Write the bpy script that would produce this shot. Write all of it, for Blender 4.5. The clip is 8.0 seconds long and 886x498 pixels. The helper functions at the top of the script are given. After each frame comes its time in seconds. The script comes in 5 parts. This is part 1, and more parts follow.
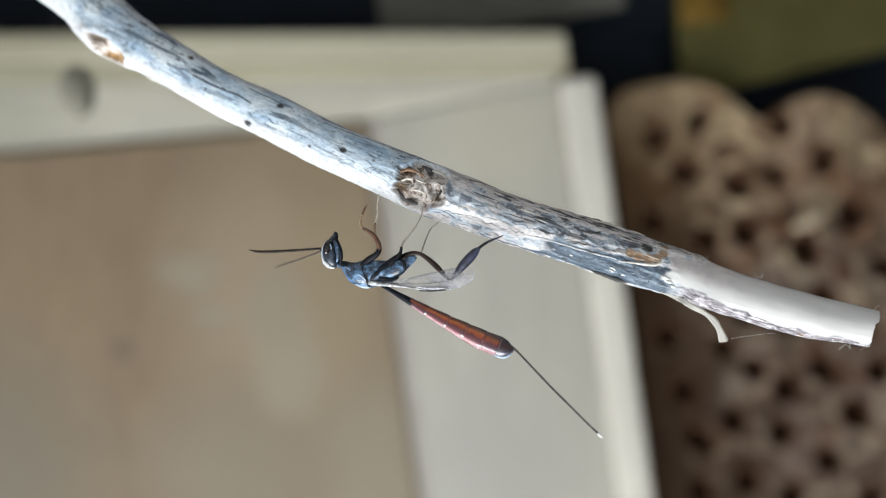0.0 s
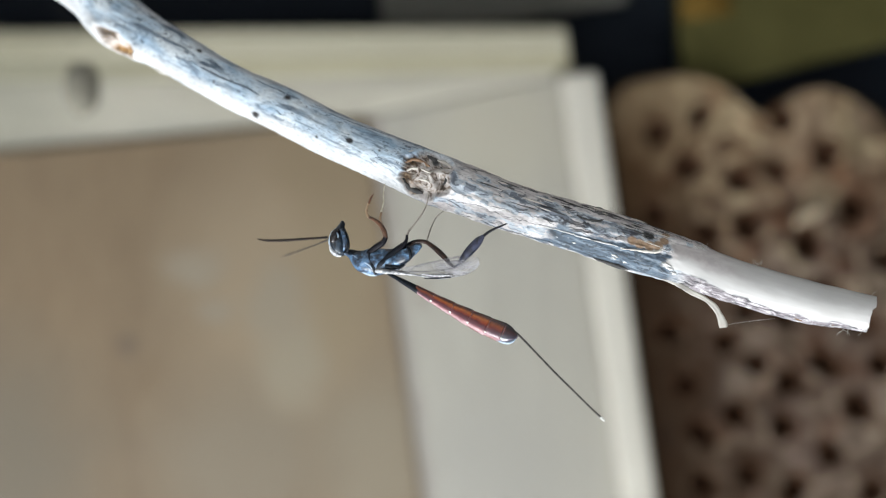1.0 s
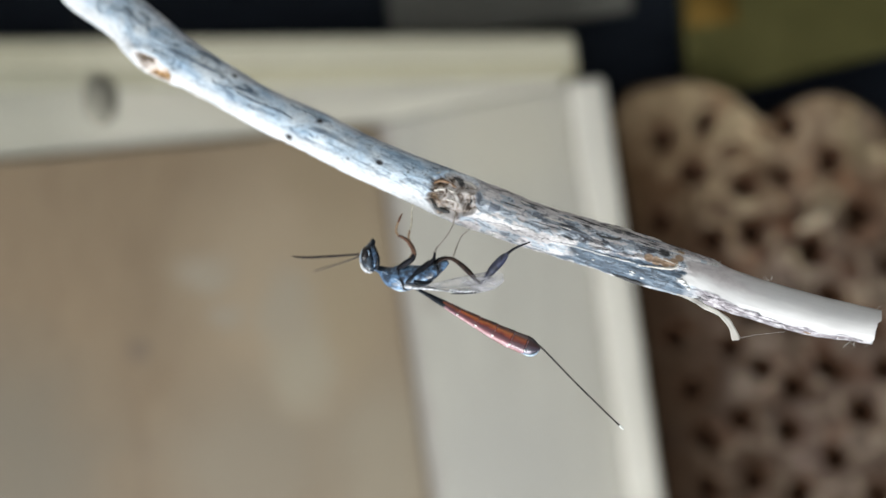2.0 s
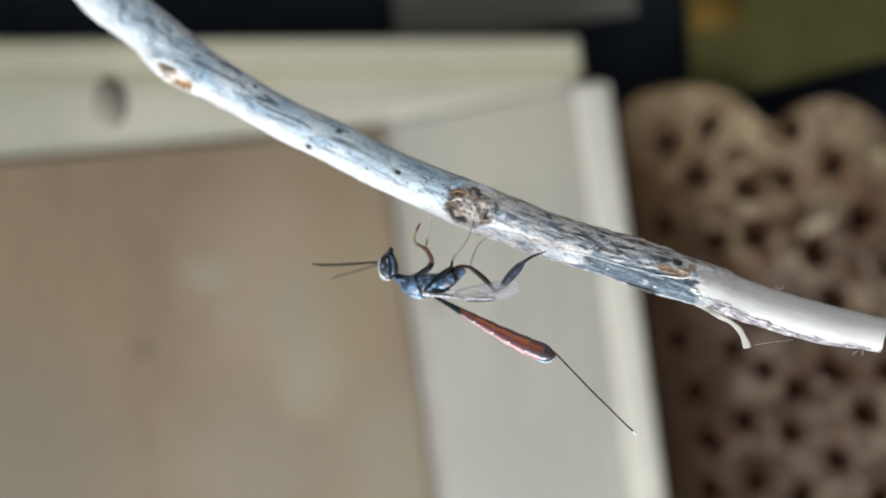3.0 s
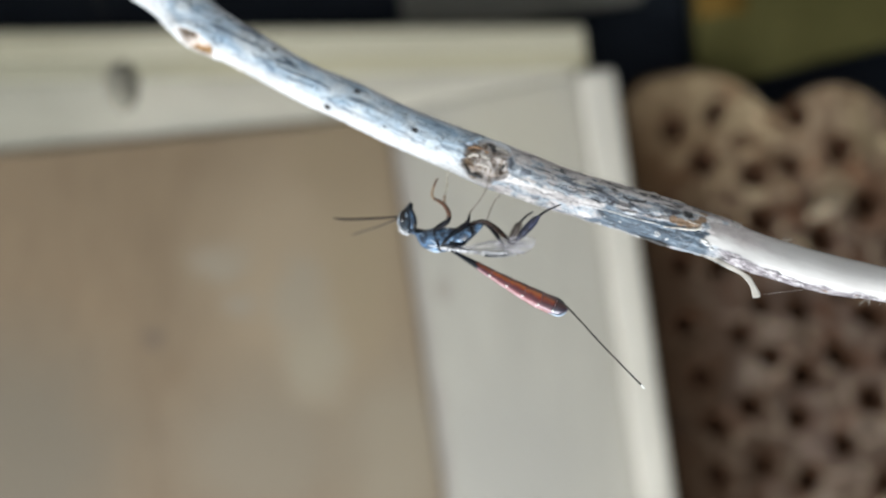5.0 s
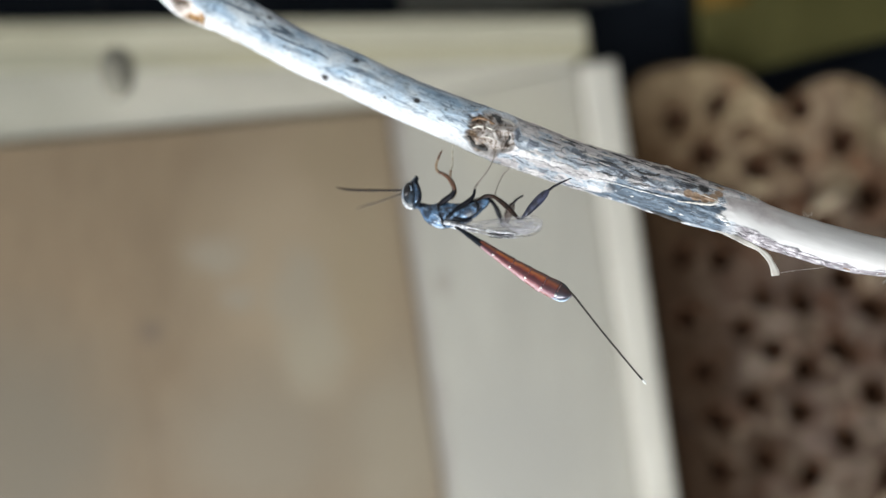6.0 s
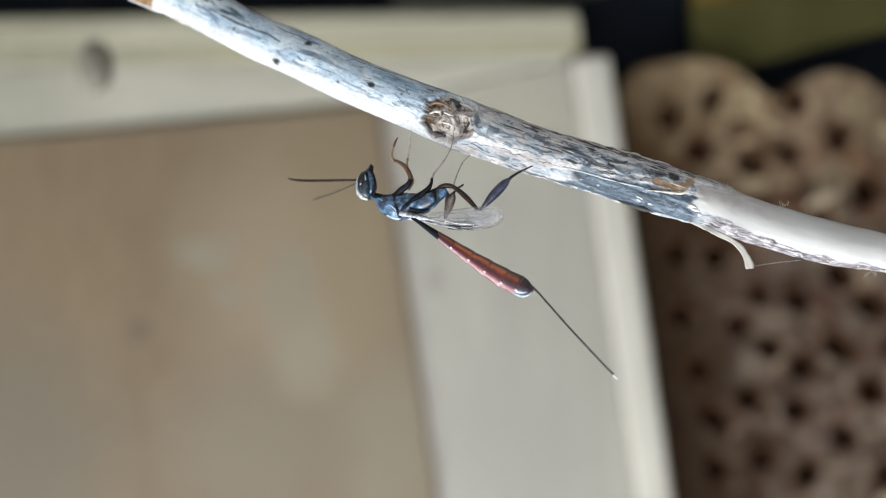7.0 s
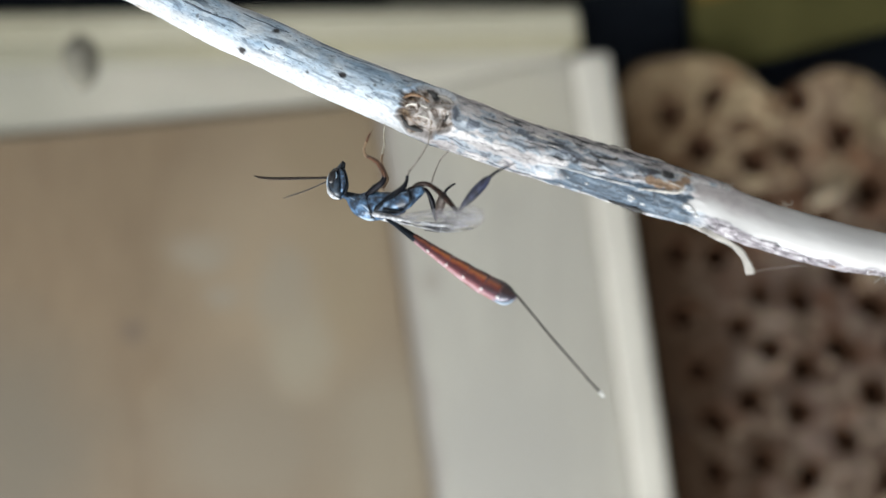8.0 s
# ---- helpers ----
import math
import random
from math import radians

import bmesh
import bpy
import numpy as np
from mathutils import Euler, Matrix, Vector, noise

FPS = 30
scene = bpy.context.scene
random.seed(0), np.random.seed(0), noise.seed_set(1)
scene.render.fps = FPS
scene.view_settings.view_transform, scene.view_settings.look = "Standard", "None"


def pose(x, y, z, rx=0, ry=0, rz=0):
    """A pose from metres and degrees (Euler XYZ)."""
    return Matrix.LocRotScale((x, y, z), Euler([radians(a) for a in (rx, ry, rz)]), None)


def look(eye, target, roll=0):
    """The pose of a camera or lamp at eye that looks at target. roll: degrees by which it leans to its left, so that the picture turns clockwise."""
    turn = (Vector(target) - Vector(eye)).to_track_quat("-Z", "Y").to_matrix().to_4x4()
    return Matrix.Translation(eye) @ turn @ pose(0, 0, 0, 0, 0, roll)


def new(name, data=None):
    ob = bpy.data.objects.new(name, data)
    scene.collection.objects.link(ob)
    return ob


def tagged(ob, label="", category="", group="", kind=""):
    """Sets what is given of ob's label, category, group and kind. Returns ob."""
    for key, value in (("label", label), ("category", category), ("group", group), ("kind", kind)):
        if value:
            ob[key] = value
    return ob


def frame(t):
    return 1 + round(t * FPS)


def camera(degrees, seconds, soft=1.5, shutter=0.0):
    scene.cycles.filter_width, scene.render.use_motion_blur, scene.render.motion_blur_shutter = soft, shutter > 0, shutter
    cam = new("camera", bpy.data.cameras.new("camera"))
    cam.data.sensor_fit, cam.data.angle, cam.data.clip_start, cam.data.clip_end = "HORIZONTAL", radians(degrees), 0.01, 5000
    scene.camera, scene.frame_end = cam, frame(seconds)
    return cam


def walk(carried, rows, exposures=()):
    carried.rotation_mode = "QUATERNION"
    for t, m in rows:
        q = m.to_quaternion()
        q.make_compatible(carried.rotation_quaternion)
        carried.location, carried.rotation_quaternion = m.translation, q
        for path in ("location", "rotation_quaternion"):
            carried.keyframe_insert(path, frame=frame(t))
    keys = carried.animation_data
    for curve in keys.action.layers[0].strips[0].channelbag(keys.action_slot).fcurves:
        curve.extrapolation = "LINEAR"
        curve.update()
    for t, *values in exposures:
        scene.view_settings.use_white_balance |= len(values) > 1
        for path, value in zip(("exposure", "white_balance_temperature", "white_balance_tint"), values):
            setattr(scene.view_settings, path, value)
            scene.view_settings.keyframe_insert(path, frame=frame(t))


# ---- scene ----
cam = camera(46.0, 8.0, soft=1.15, shutter=0.5)
cam.data.dof.use_dof = True
cam.data.dof.focus_distance = 0.0695
cam.data.dof.aperture_fstop = 23.5
TABLE = 0.75
LENS_Z = 1.157
PATH = [
    (0, 0.00002, -0.00008, 1.15688, 0.029, -0.096, -0.056),
    (0.1, -0.00011, 0.00001, 1.15662, -0.005, -0.098, 0.007),
    (0.2, -0.00036, 0.00052, 1.15684, -0.037, -0.097, -0.033),
    (0.3, -0.00069, 0.00011, 1.15657, -0.039, -0.106, -0.128),
    (0.4, -0.00081, -0.00070, 1.15638, -0.051, -0.090, -0.206),
    (0.5, -0.00114, -0.00159, 1.15620, -0.145, -0.098, 0.008),
    (0.6, -0.00130, -0.00198, 1.15612, -0.135, -0.119, -0.121),
    (0.7, -0.00153, -0.00199, 1.15659, -0.205, -0.082, 0.023),
    (0.8, -0.00102, -0.00137, 1.15702, -0.243, -0.042, -0.073),
    (0.9, -0.00059, -0.00078, 1.15766, -0.176, -0.037, -0.092),
    (1, -0.00020, -0.00064, 1.15818, -0.160, 0.001, -0.212),
    (1.1, -0.00032, -0.00118, 1.15863, -0.159, 0.029, -0.269),
    (1.2, -0.00065, -0.00097, 1.15852, -0.145, 0.034, -0.260),
    (1.3, -0.00108, -0.00062, 1.15893, -0.146, 0.047, -0.175),
    (1.4, -0.00142, -0.00134, 1.15902, -0.120, 0.094, -0.306),
    (1.5, -0.00177, -0.00183, 1.15902, -0.140, 0.144, -0.301),
    (1.6, -0.00178, -0.00132, 1.15950, -0.165, 0.225, -0.200),
    (1.7, -0.00174, -0.00039, 1.16022, -0.085, 0.225, -0.288),
    (2.8, -0.00198, 0.00079, 1.16347, 0.072, 0.224, -0.263),
    (2.9, -0.00259, 0.00045, 1.16339, 0.067, 0.250, -0.263),
    (3, -0.00286, 0.00099, 1.16349, -0.008, 0.320, -0.092),
    (3.1, -0.00267, -0.00007, 1.16307, 0.038, 0.323, -0.344),
    (3.2, -0.00278, -0.00109, 1.16236, -0.031, 0.350, -0.262),
    (3.3, -0.00340, -0.00203, 1.16182, -0.073, 0.316, -0.236),
    (3.4, -0.00367, -0.00103, 1.16232, -0.113, 0.266, -0.165),
    (3.5, -0.00325, -0.00069, 1.16245, -0.117, 0.268, -0.065),
    (3.6, -0.00290, -0.00108, 1.16264, -0.155, 0.305, -0.211),
    (3.7, -0.00314, -0.00046, 1.16304, -0.075, 0.304, -0.286),
    (3.8, -0.00368, -0.00088, 1.16294, -0.077, 0.298, -0.285),
    (3.9, -0.00371, -0.00063, 1.16311, -0.098, 0.361, -0.458),
    (4, -0.00389, -0.00140, 1.16303, -0.094, 0.375, -0.290),
    (4.1, -0.00369, -0.00132, 1.16317, -0.126, 0.404, -0.347),
    (4.2, -0.00394, -0.00168, 1.16325, -0.140, 0.375, -0.281),
    (4.3, -0.00397, -0.00262, 1.16357, -0.113, 0.404, -0.472),
    (4.4, -0.00417, -0.00181, 1.16421, -0.147, 0.404, -0.457),
    (4.5, -0.00420, -0.00178, 1.16488, -0.129, 0.438, -0.433),
    (4.6, -0.00399, -0.00093, 1.16537, -0.096, 0.463, -0.551),
    (4.7, -0.00377, -0.00128, 1.16557, -0.153, 0.525, -0.458),
    (5.8, -0.00418, -0.00314, 1.16330, -0.323, 0.581, -0.205),
    (5.9, -0.00434, -0.00391, 1.16217, -0.407, 0.501, -0.137),
    (6, -0.00409, -0.00357, 1.16192, -0.413, 0.520, -0.276),
    (6.1, -0.00402, -0.00362, 1.16158, -0.419, 0.521, -0.243),
    (6.2, -0.00351, -0.00321, 1.16150, -0.423, 0.542, -0.302),
    (6.3, -0.00311, -0.00328, 1.16114, -0.430, 0.549, -0.249),
    (6.4, -0.00281, -0.00381, 1.16064, -0.417, 0.587, -0.362),
    (6.5, -0.00273, -0.00407, 1.16015, -0.442, 0.554, -0.322),
    (6.6, -0.00258, -0.00364, 1.15986, -0.470, 0.586, -0.395),
    (6.7, -0.00235, -0.00332, 1.15926, -0.478, 0.561, -0.442),
    (6.8, -0.00189, -0.00408, 1.15881, -0.448, 0.553, -0.513),
    (6.9, -0.00157, -0.00421, 1.15810, -0.504, 0.528, -0.294),
    (7, -0.00115, -0.00401, 1.15773, -0.500, 0.512, -0.441),
    (7.1, -0.00137, -0.00407, 1.15703, -0.460, 0.460, -0.331),
    (7.2, -0.00118, -0.00498, 1.15613, -0.603, 0.541, -0.355),
    (7.3, -0.00105, -0.00471, 1.15564, -0.574, 0.511, -0.352),
    (7.4, -0.00083, -0.00358, 1.15543, -0.518, 0.505, -0.411),
    (7.5, -0.00065, -0.00307, 1.15515, -0.472, 0.543, -0.368),
    (7.6, -0.00066, -0.00407, 1.15434, -0.491, 0.564, -0.301),
    (7.7, -0.00044, -0.00411, 1.15359, -0.588, 0.596, -0.207),
    (7.8, -0.00025, -0.00366, 1.15358, -0.536, 0.553, -0.399),
    (7.9, 0.00013, -0.00354, 1.15296, -0.619, 0.609, -0.375),
    (8, 0.00038, -0.00380, 1.15258, -0.551, 0.598, -0.365),
]
walk(cam, [(t, pose(x, y, z, rx, ry, rz)) for t, x, y, z, rx, ry, rz in PATH])

# ---- light: an overcast sky outside one window ----
world = bpy.data.worlds.new("sky")
scene.world = world
world.use_nodes = True
wn = world.node_tree.nodes
sky = wn.new("ShaderNodeTexSky")
sky.sky_type, sky.sun_disc, sky.sun_elevation, sky.sun_rotation = "NISHITA", False, radians(38), radians(150)
world.node_tree.links.new(sky.outputs[0], wn["Background"].inputs[0])
wn["Background"].inputs[1].default_value = 0.1
daylight = bpy.data.lights.new("window_light", "AREA")
daylight.shape, daylight.size, daylight.size_y, daylight.energy, daylight.color = "RECTANGLE", 2.26, 1.22, 100.5, (0.915, 0.97, 1.0)
lamp = new("window_light", daylight)
lamp.matrix_world = look((-0.85, -1.80, 1.675), (-0.85, 0.0, 1.675))
scene.view_settings.exposure = 0.0


# ---- materials ----
def tree(name):
    m = bpy.data.materials.new(name)
    m.use_nodes = True
    return m, m.node_tree.nodes, m.node_tree.links, m.node_tree.nodes["Principled BSDF"]


def ramp(nodes, links, fac, stops):
    r = nodes.new("ShaderNodeValToRGB")
    e = r.color_ramp.elements
    while len(e) < len(stops):
        e.new(0.5)
    for k, (p, c) in enumerate(stops):
        e[k].position, e[k].color = p, (*c, 1) if len(c) == 3 else c
    links.new(fac, r.inputs[0])
    return r.outputs[0]


def grain(nodes, links, coord, scale, stretch=(1, 1, 1), detail=6, rough=0.6, distort=0.0, turn=0.0):
    mp = nodes.new("ShaderNodeMapping")
    mp.inputs["Scale"].default_value = stretch
    mp.inputs["Rotation"].default_value = (0, 0, radians(turn))
    links.new(coord, mp.inputs[0])
    n = nodes.new("ShaderNodeTexNoise")
    n.inputs["Scale"].default_value, n.inputs["Detail"].default_value = scale, detail
    n.inputs["Roughness"].default_value, n.inputs["Distortion"].default_value = rough, distort
    links.new(mp.outputs[0], n.inputs[0])
    return n.outputs[0]


def blend(nodes, links, fac, a, b, mode="MIX"):
    m = nodes.new("ShaderNodeMix")
    m.data_type, m.blend_type = "RGBA", mode
    for value, sock in ((fac, m.inputs[0]), (a, m.inputs[6]), (b, m.inputs[7])):
        if isinstance(value, (int, float)):
            sock.default_value = value
        elif isinstance(value, tuple):
            sock.default_value = (*value, 1)
        else:
            links.new(value, sock)
    return m.outputs[2]


def relief(nodes, links, bsdf, height, strength, distance):
    b = nodes.new("ShaderNodeBump")
    b.inputs["Strength"].default_value, b.inputs["Distance"].default_value = strength, distance
    links.new(height, b.inputs["Height"])
    links.new(b.outputs[0], bsdf.inputs["Normal"])


def plain(name, dark, light, scale, rough=0.6, stretch=(1, 1, 1), turn=0.0, bump=0.3, size=0.0005, metal=0.0, spec=0.5, coat=0.0, ovals=(), rag=0.002):
    """A surface whose colour wanders between two tones at two scales, with soft ovals of other tones (x, y, half width,
    half height, tone).
    """
    m, n, l, b = tree(name)
    co = n.new("ShaderNodeTexCoord").outputs["Object"]
    fine = grain(n, l, co, scale, stretch, turn=turn)
    broad = grain(n, l, co, scale * 0.13, stretch, detail=3, distort=0.6, turn=turn)
    tone = ramp(n, l, fine, [(0.3, dark), (0.7, light)])
    mean = tuple((p + q) / 2 for p, q in zip(dark, light))
    wide = ramp(n, l, broad, [(0.3, tuple(0.82 * v for v in mean)), (0.7, tuple(1.15 * v for v in mean))])
    colour = blend(n, l, 0.5, tone, wide)
    ragged = n.new("ShaderNodeVectorMath")
    ragged.operation = "MULTIPLY_ADD"
    wander = n.new("ShaderNodeTexNoise")
    wander.inputs["Scale"].default_value = 60
    l.new(co, wander.inputs[0])
    l.new(wander.outputs["Color"], ragged.inputs[0])
    ragged.inputs[1].default_value = (rag, rag, 0)
    l.new(co, ragged.inputs[2])
    for x, y, hw, hh, c in ovals:
        x, y = x + rag / 2, y + rag / 2
        mp = n.new("ShaderNodeMapping")
        mp.vector_type = "POINT"
        mp.inputs["Location"].default_value = (-x / hw, -y / hh, 0)
        mp.inputs["Scale"].default_value = (1 / hw, 1 / hh, 0)
        l.new(ragged.outputs[0], mp.inputs[0])
        d = n.new("ShaderNodeVectorMath")
        d.operation = "LENGTH"
        l.new(mp.outputs[0], d.inputs[0])
        mask = ramp(n, l, d.outputs["Value"], [(0.35, (1, 1, 1)), (1.0, (0, 0, 0))])
        colour = blend(n, l, mask, colour, c)
    l.new(colour, b.inputs["Base Color"])
    b.inputs["Roughness"].default_value, b.inputs["Metallic"].default_value = rough, metal
    b.inputs["Specular IOR Level"].default_value, b.inputs["Coat Weight"].default_value = spec, coat
    if bump:
        relief(n, l, b, fine, bump, size)
    return m


# ---- mesh helpers ----
def part(name, bm, material, parent=None, label="", smooth=True, at=None):
    """Links a bmesh as one mesh object, under a thing or a part; at: its origin in the parent's space."""
    bmesh.ops.recalc_face_normals(bm, faces=bm.faces)
    me = bpy.data.meshes.new(name)
    if at is not None:
        bmesh.ops.translate(bm, verts=bm.verts, vec=-Vector(at))
    bm.to_mesh(me)
    bm.free()
    for f in me.polygons:
        f.use_smooth = smooth
    me.materials.append(material)
    ob = new(name, me)
    if at is not None:
        ob.location = at
    if parent:
        ob.parent = parent
    if label:
        tagged(ob, label)
    return ob


def box(x0, y0, z0, x1, y1, z1, bevel=0.0):
    bm = bmesh.new()
    bmesh.ops.create_cube(bm, size=1)
    for v in bm.verts:
        v.co = Vector(((x0 + x1) / 2 + v.co.x * (x1 - x0), (y0 + y1) / 2 + v.co.y * (y1 - y0), (z0 + z1) / 2 + v.co.z * (z1 - z0)))
    if bevel:
        bmesh.ops.bevel(bm, geom=bm.edges[:], offset=bevel, segments=3, affect="EDGES", profile=0.5)
    return bm


def slab(corners, z0, z1, bevel=0.0):
    """A flat piece with that outline, from height z0 to z1, its upper edges rounded."""
    bm = bmesh.new()
    low = bm.faces.new([bm.verts.new((x, y, z0)) for x, y in corners])
    up = bmesh.ops.extrude_face_region(bm, geom=[low])
    top = [g for g in up["geom"] if isinstance(g, bmesh.types.BMVert)]
    bmesh.ops.translate(bm, verts=top, vec=(0, 0, z1 - z0))
    if bevel:
        edges = [e for e in bm.edges if all(v.co.z > (z0 + z1) / 2 for v in e.verts)] + [e for e in bm.edges if abs(e.verts[0].co.z - e.verts[1].co.z) > 1e-6]
        bmesh.ops.bevel(bm, geom=edges, offset=bevel, segments=4, affect="EDGES", profile=0.5)
    return bm


def spline(nodes, steps):
    """A smooth run of values through the nodes, all their columns alike."""
    p = np.array(nodes, float)
    p = np.vstack([2 * p[0] - p[1], p, 2 * p[-1] - p[-2]])
    out = []
    for k in range(1, len(p) - 2):
        for t in np.linspace(0, 1, steps, endpoint=False):
            a, b, c, d = p[k - 1 : k + 3]
            out.append(0.5 * (2 * b + (c - a) * t + (2 * a - 5 * b + 4 * c - d) * t**2 + (3 * b - a - 3 * c + d) * t**3))
    return np.array(out + [p[-2]])


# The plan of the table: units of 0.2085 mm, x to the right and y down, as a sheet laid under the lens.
UNIT = 0.00020846


def plan(u, v):
    return ((u - 782) * UNIT, (441 - v) * UNIT)


def plans(*uv):
    return [plan(u, v) for u, v in uv]


# The fine drawing of twig and insect: units of 0.0379 mm at 70 mm from the lens; d: distance as a share of those 70 mm.
FINE = 0.07 / 1846.9


def fine(u, v, d):
    return Vector(((u - 781.1) * FINE * d, (440 - v) * FINE * d, LENS_Z - 0.07 * d))


# ---- the room ----
plaster = plain("plaster", (0.62, 0.62, 0.605), (0.70, 0.70, 0.685), 60, 0.9, bump=0.15)
ceiling_paint = plain("ceiling_paint", (0.70, 0.725, 0.75), (0.77, 0.795, 0.82), 60, 0.9, bump=0.15)
floor_wood = plain("floor_wood", (0.16, 0.10, 0.06), (0.26, 0.17, 0.10), 30, 0.5, (1, 12, 1))
white_paint = plain("white_paint", (0.74, 0.74, 0.72), (0.82, 0.82, 0.80), 40, 0.45, bump=0.05)
dark_top = plain("dark_tabletop", (0.003, 0.004, 0.006), (0.011, 0.013, 0.017), 90, 0.8, (1, 6, 1), bump=0.1, spec=0.03)
glass, gn, gl, gb = tree("window_glass")
gb.inputs["Transmission Weight"].default_value, gb.inputs["Roughness"].default_value, gb.inputs["IOR"].default_value = 1.0, 0.0, 1.45

X0, X1, Y0, Y1, H = -2.9, 1.9, -1.75, 2.1, 2.6
SX0, SX1, SZ0, SZ1 = -2.05, 0.35, 1.0, 2.35


def structure(name, bm, material, label, category):
    return tagged(part(name, bm, material, None, label, smooth=False), label, category, kind="structure")


structure("floor", box(X0, Y0, -0.1, X1, Y1, 0.0), floor_wood, "brown wooden floor below the table", "floor")
structure("ceiling", box(X0, Y0, H, X1, Y1, H + 0.1), ceiling_paint, "pale grey painted ceiling", "ceiling")
structure("wall_north", box(X0, Y1, -0.1, X1, Y1 + 0.15, H + 0.1), plaster, "plain plastered wall", "wall")
structure("wall_west", box(X0 - 0.15, Y0 - 0.15, -0.1, X0, Y1 + 0.15, H + 0.1), plaster, "plain plastered wall", "wall")
structure("wall_east", box(X1, Y0 - 0.15, -0.1, X1 + 0.15, Y1 + 0.15, H + 0.1), plaster, "plain plastered wall", "wall")
south = bmesh.new()
for a in ((X0, -0.1, SX0, H + 0.1), (SX1, -0.1, X1, H + 0.1), (SX0, -0.1, SX1, SZ0), (SX0, SZ1, SX1, H + 0.1)):
    piece = box(a[0], Y0 - 0.15, a[1], a[2], Y0, a[3])
    me = bpy.data.meshes.new("piece")
    piece.to_mesh(me)
    piece.free()
    south.from_mesh(me)
structure("wall_south", south, plaster, "plastered wall with a window opening", "wall")
window = tagged(new("window_1"), "white framed window that lights the table", "window", kind="structure")
for k, a in enumerate(((SX0, SZ0, SX0 + 0.05, SZ1), (SX1 - 0.05, SZ0, SX1, SZ1), (SX0 + 0.05, SZ0, SX1 - 0.05, SZ0 + 0.05), (SX0 + 0.05, SZ1 - 0.05, SX1 - 0.05, SZ1), (-0.875, SZ0 + 0.05, -0.825, SZ1 - 0.05))):
    part("window_frame", box(a[0], Y0 - 0.10, a[1], a[2], Y0 - 0.05, a[3], 0.004), white_paint, window)
for a, b in ((SX0 + 0.05, -0.875), (-0.825, SX1 - 0.05)):
    pane = part("pane", box(a, Y0 - 0.08, SZ0 + 0.05, b, Y0 - 0.074, SZ1 - 0.05), glass, window, smooth=False)
    pane.visible_shadow = False
part("window_sill", box(SX0 + 0.002, Y0 - 0.05, SZ0 + 0.002, SX1 - 0.002, Y0 + 0.03, SZ0 + 0.024, 0.004), white_paint, window)
structure("ground", box(-40, -80, -0.6, 40, Y0 - 0.16, -0.5), plain("lawn", (0.03, 0.05, 0.02), (0.06, 0.09, 0.03), 5, 0.9), "green ground outside the window", "ground")

table = tagged(new("table"), "dark blue-black wooden worktable", "table")
part("tabletop", box(-0.75, -0.45, TABLE - 0.03, 0.75, 0.55, TABLE, 0.003), dark_top, table)
for x in (-0.68, 0.68):
    for y in (-0.38, 0.48):
        part("leg", box(x - 0.03, y - 0.03, 0.0, x + 0.03, y + 0.03, TABLE - 0.03, 0.003), dark_top, table)

# ---- things on the table ----
# darker low down, paler at the top, duller along the brown board
pale_wood = plain("pale_wood", (0.326, 0.303, 0.256), (0.380, 0.354, 0.303), 90, 0.6, (7, 1, 1), -8, rag=0.005, ovals=[(*plan(870, 850), 0.040, 0.044, (0.318, 0.297, 0.258)), (*plan(880, 230), 0.036, 0.034, (0.398, 0.364, 0.292)), (*plan(743, 533), 0.0045, 0.0065, (0.27, 0.24, 0.20))] + [(*plan(u, v), 0.007, 0.026, (0.272, 0.236, 0.205)) for u, v in ((650, 250), (668, 380), (684, 510), (701, 640), (718, 770), (734, 880))])
# rail and batten: the light's falloff to the left is put into the colour
rail_wood = plain("rail_wood", (0.380, 0.343, 0.270), (0.474, 0.440, 0.368), 90, 0.6, (1, 7, 1), 2, rag=0.006, ovals=[(*plan(-40, 215), 0.052, 0.030, (0.318, 0.296, 0.236)), (*plan(300, 228), 0.030, 0.010, (0.400, 0.372, 0.305))])
yellow_wood = plain("yellow_wood", (0.299, 0.268, 0.190), (0.391, 0.361, 0.272), 90, 0.6, (1, 9, 1), 0, rag=0.006, ovals=[(*plan(-60, 80), 0.060, 0.020, (0.270, 0.245, 0.170))])
bead_wood = plain("bead_wood", (0.305, 0.272, 0.178), (0.400, 0.362, 0.250), 90, 0.6, (1, 9, 1), 0, rag=0.006, ovals=[(*plan(20, 138), 0.075, 0.012, (0.262, 0.243, 0.172))])
edge_wood = plain("edge_wood", (0.470, 0.434, 0.368), (0.550, 0.511, 0.442), 120, 0.55, (9, 1, 1), -8)
# broad pale middle and dark lower left paint the light's falloff; rest is wood
brown_wood = plain("brown_wood", (0.164, 0.110, 0.063), (0.213, 0.152, 0.089), 55, 0.65, (3, 1, 1), -8, ovals=[
    (*plan(500, 500), 0.056, 0.074, (0.262, 0.197, 0.126)), (*plan(660, 830), 0.030, 0.052, (0.236, 0.190, 0.130)), (*plan(420, 820), 0.046, 0.040, (0.205, 0.162, 0.110)), (*plan(-40, 840), 0.060, 0.066, (0.148, 0.118, 0.080)), (*plan(590, 500), 0.020, 0.046, (0.248, 0.188, 0.115)), (*plan(560, 300), 0.024, 0.026, (0.225, 0.166, 0.100)),
    (*plan(512, 655), 0.017, 0.024, (0.264, 0.218, 0.152)), (*plan(332, 480), 0.015, 0.010, (0.250, 0.204, 0.146)), (*plan(378, 566), 0.010, 0.007, (0.245, 0.200, 0.144)), (*plan(224, 618), 0.006, 0.006, (0.13, 0.092, 0.06)), (*plan(482, 545), 0.013, 0.022, (0.250, 0.204, 0.144))], rag=0.016)

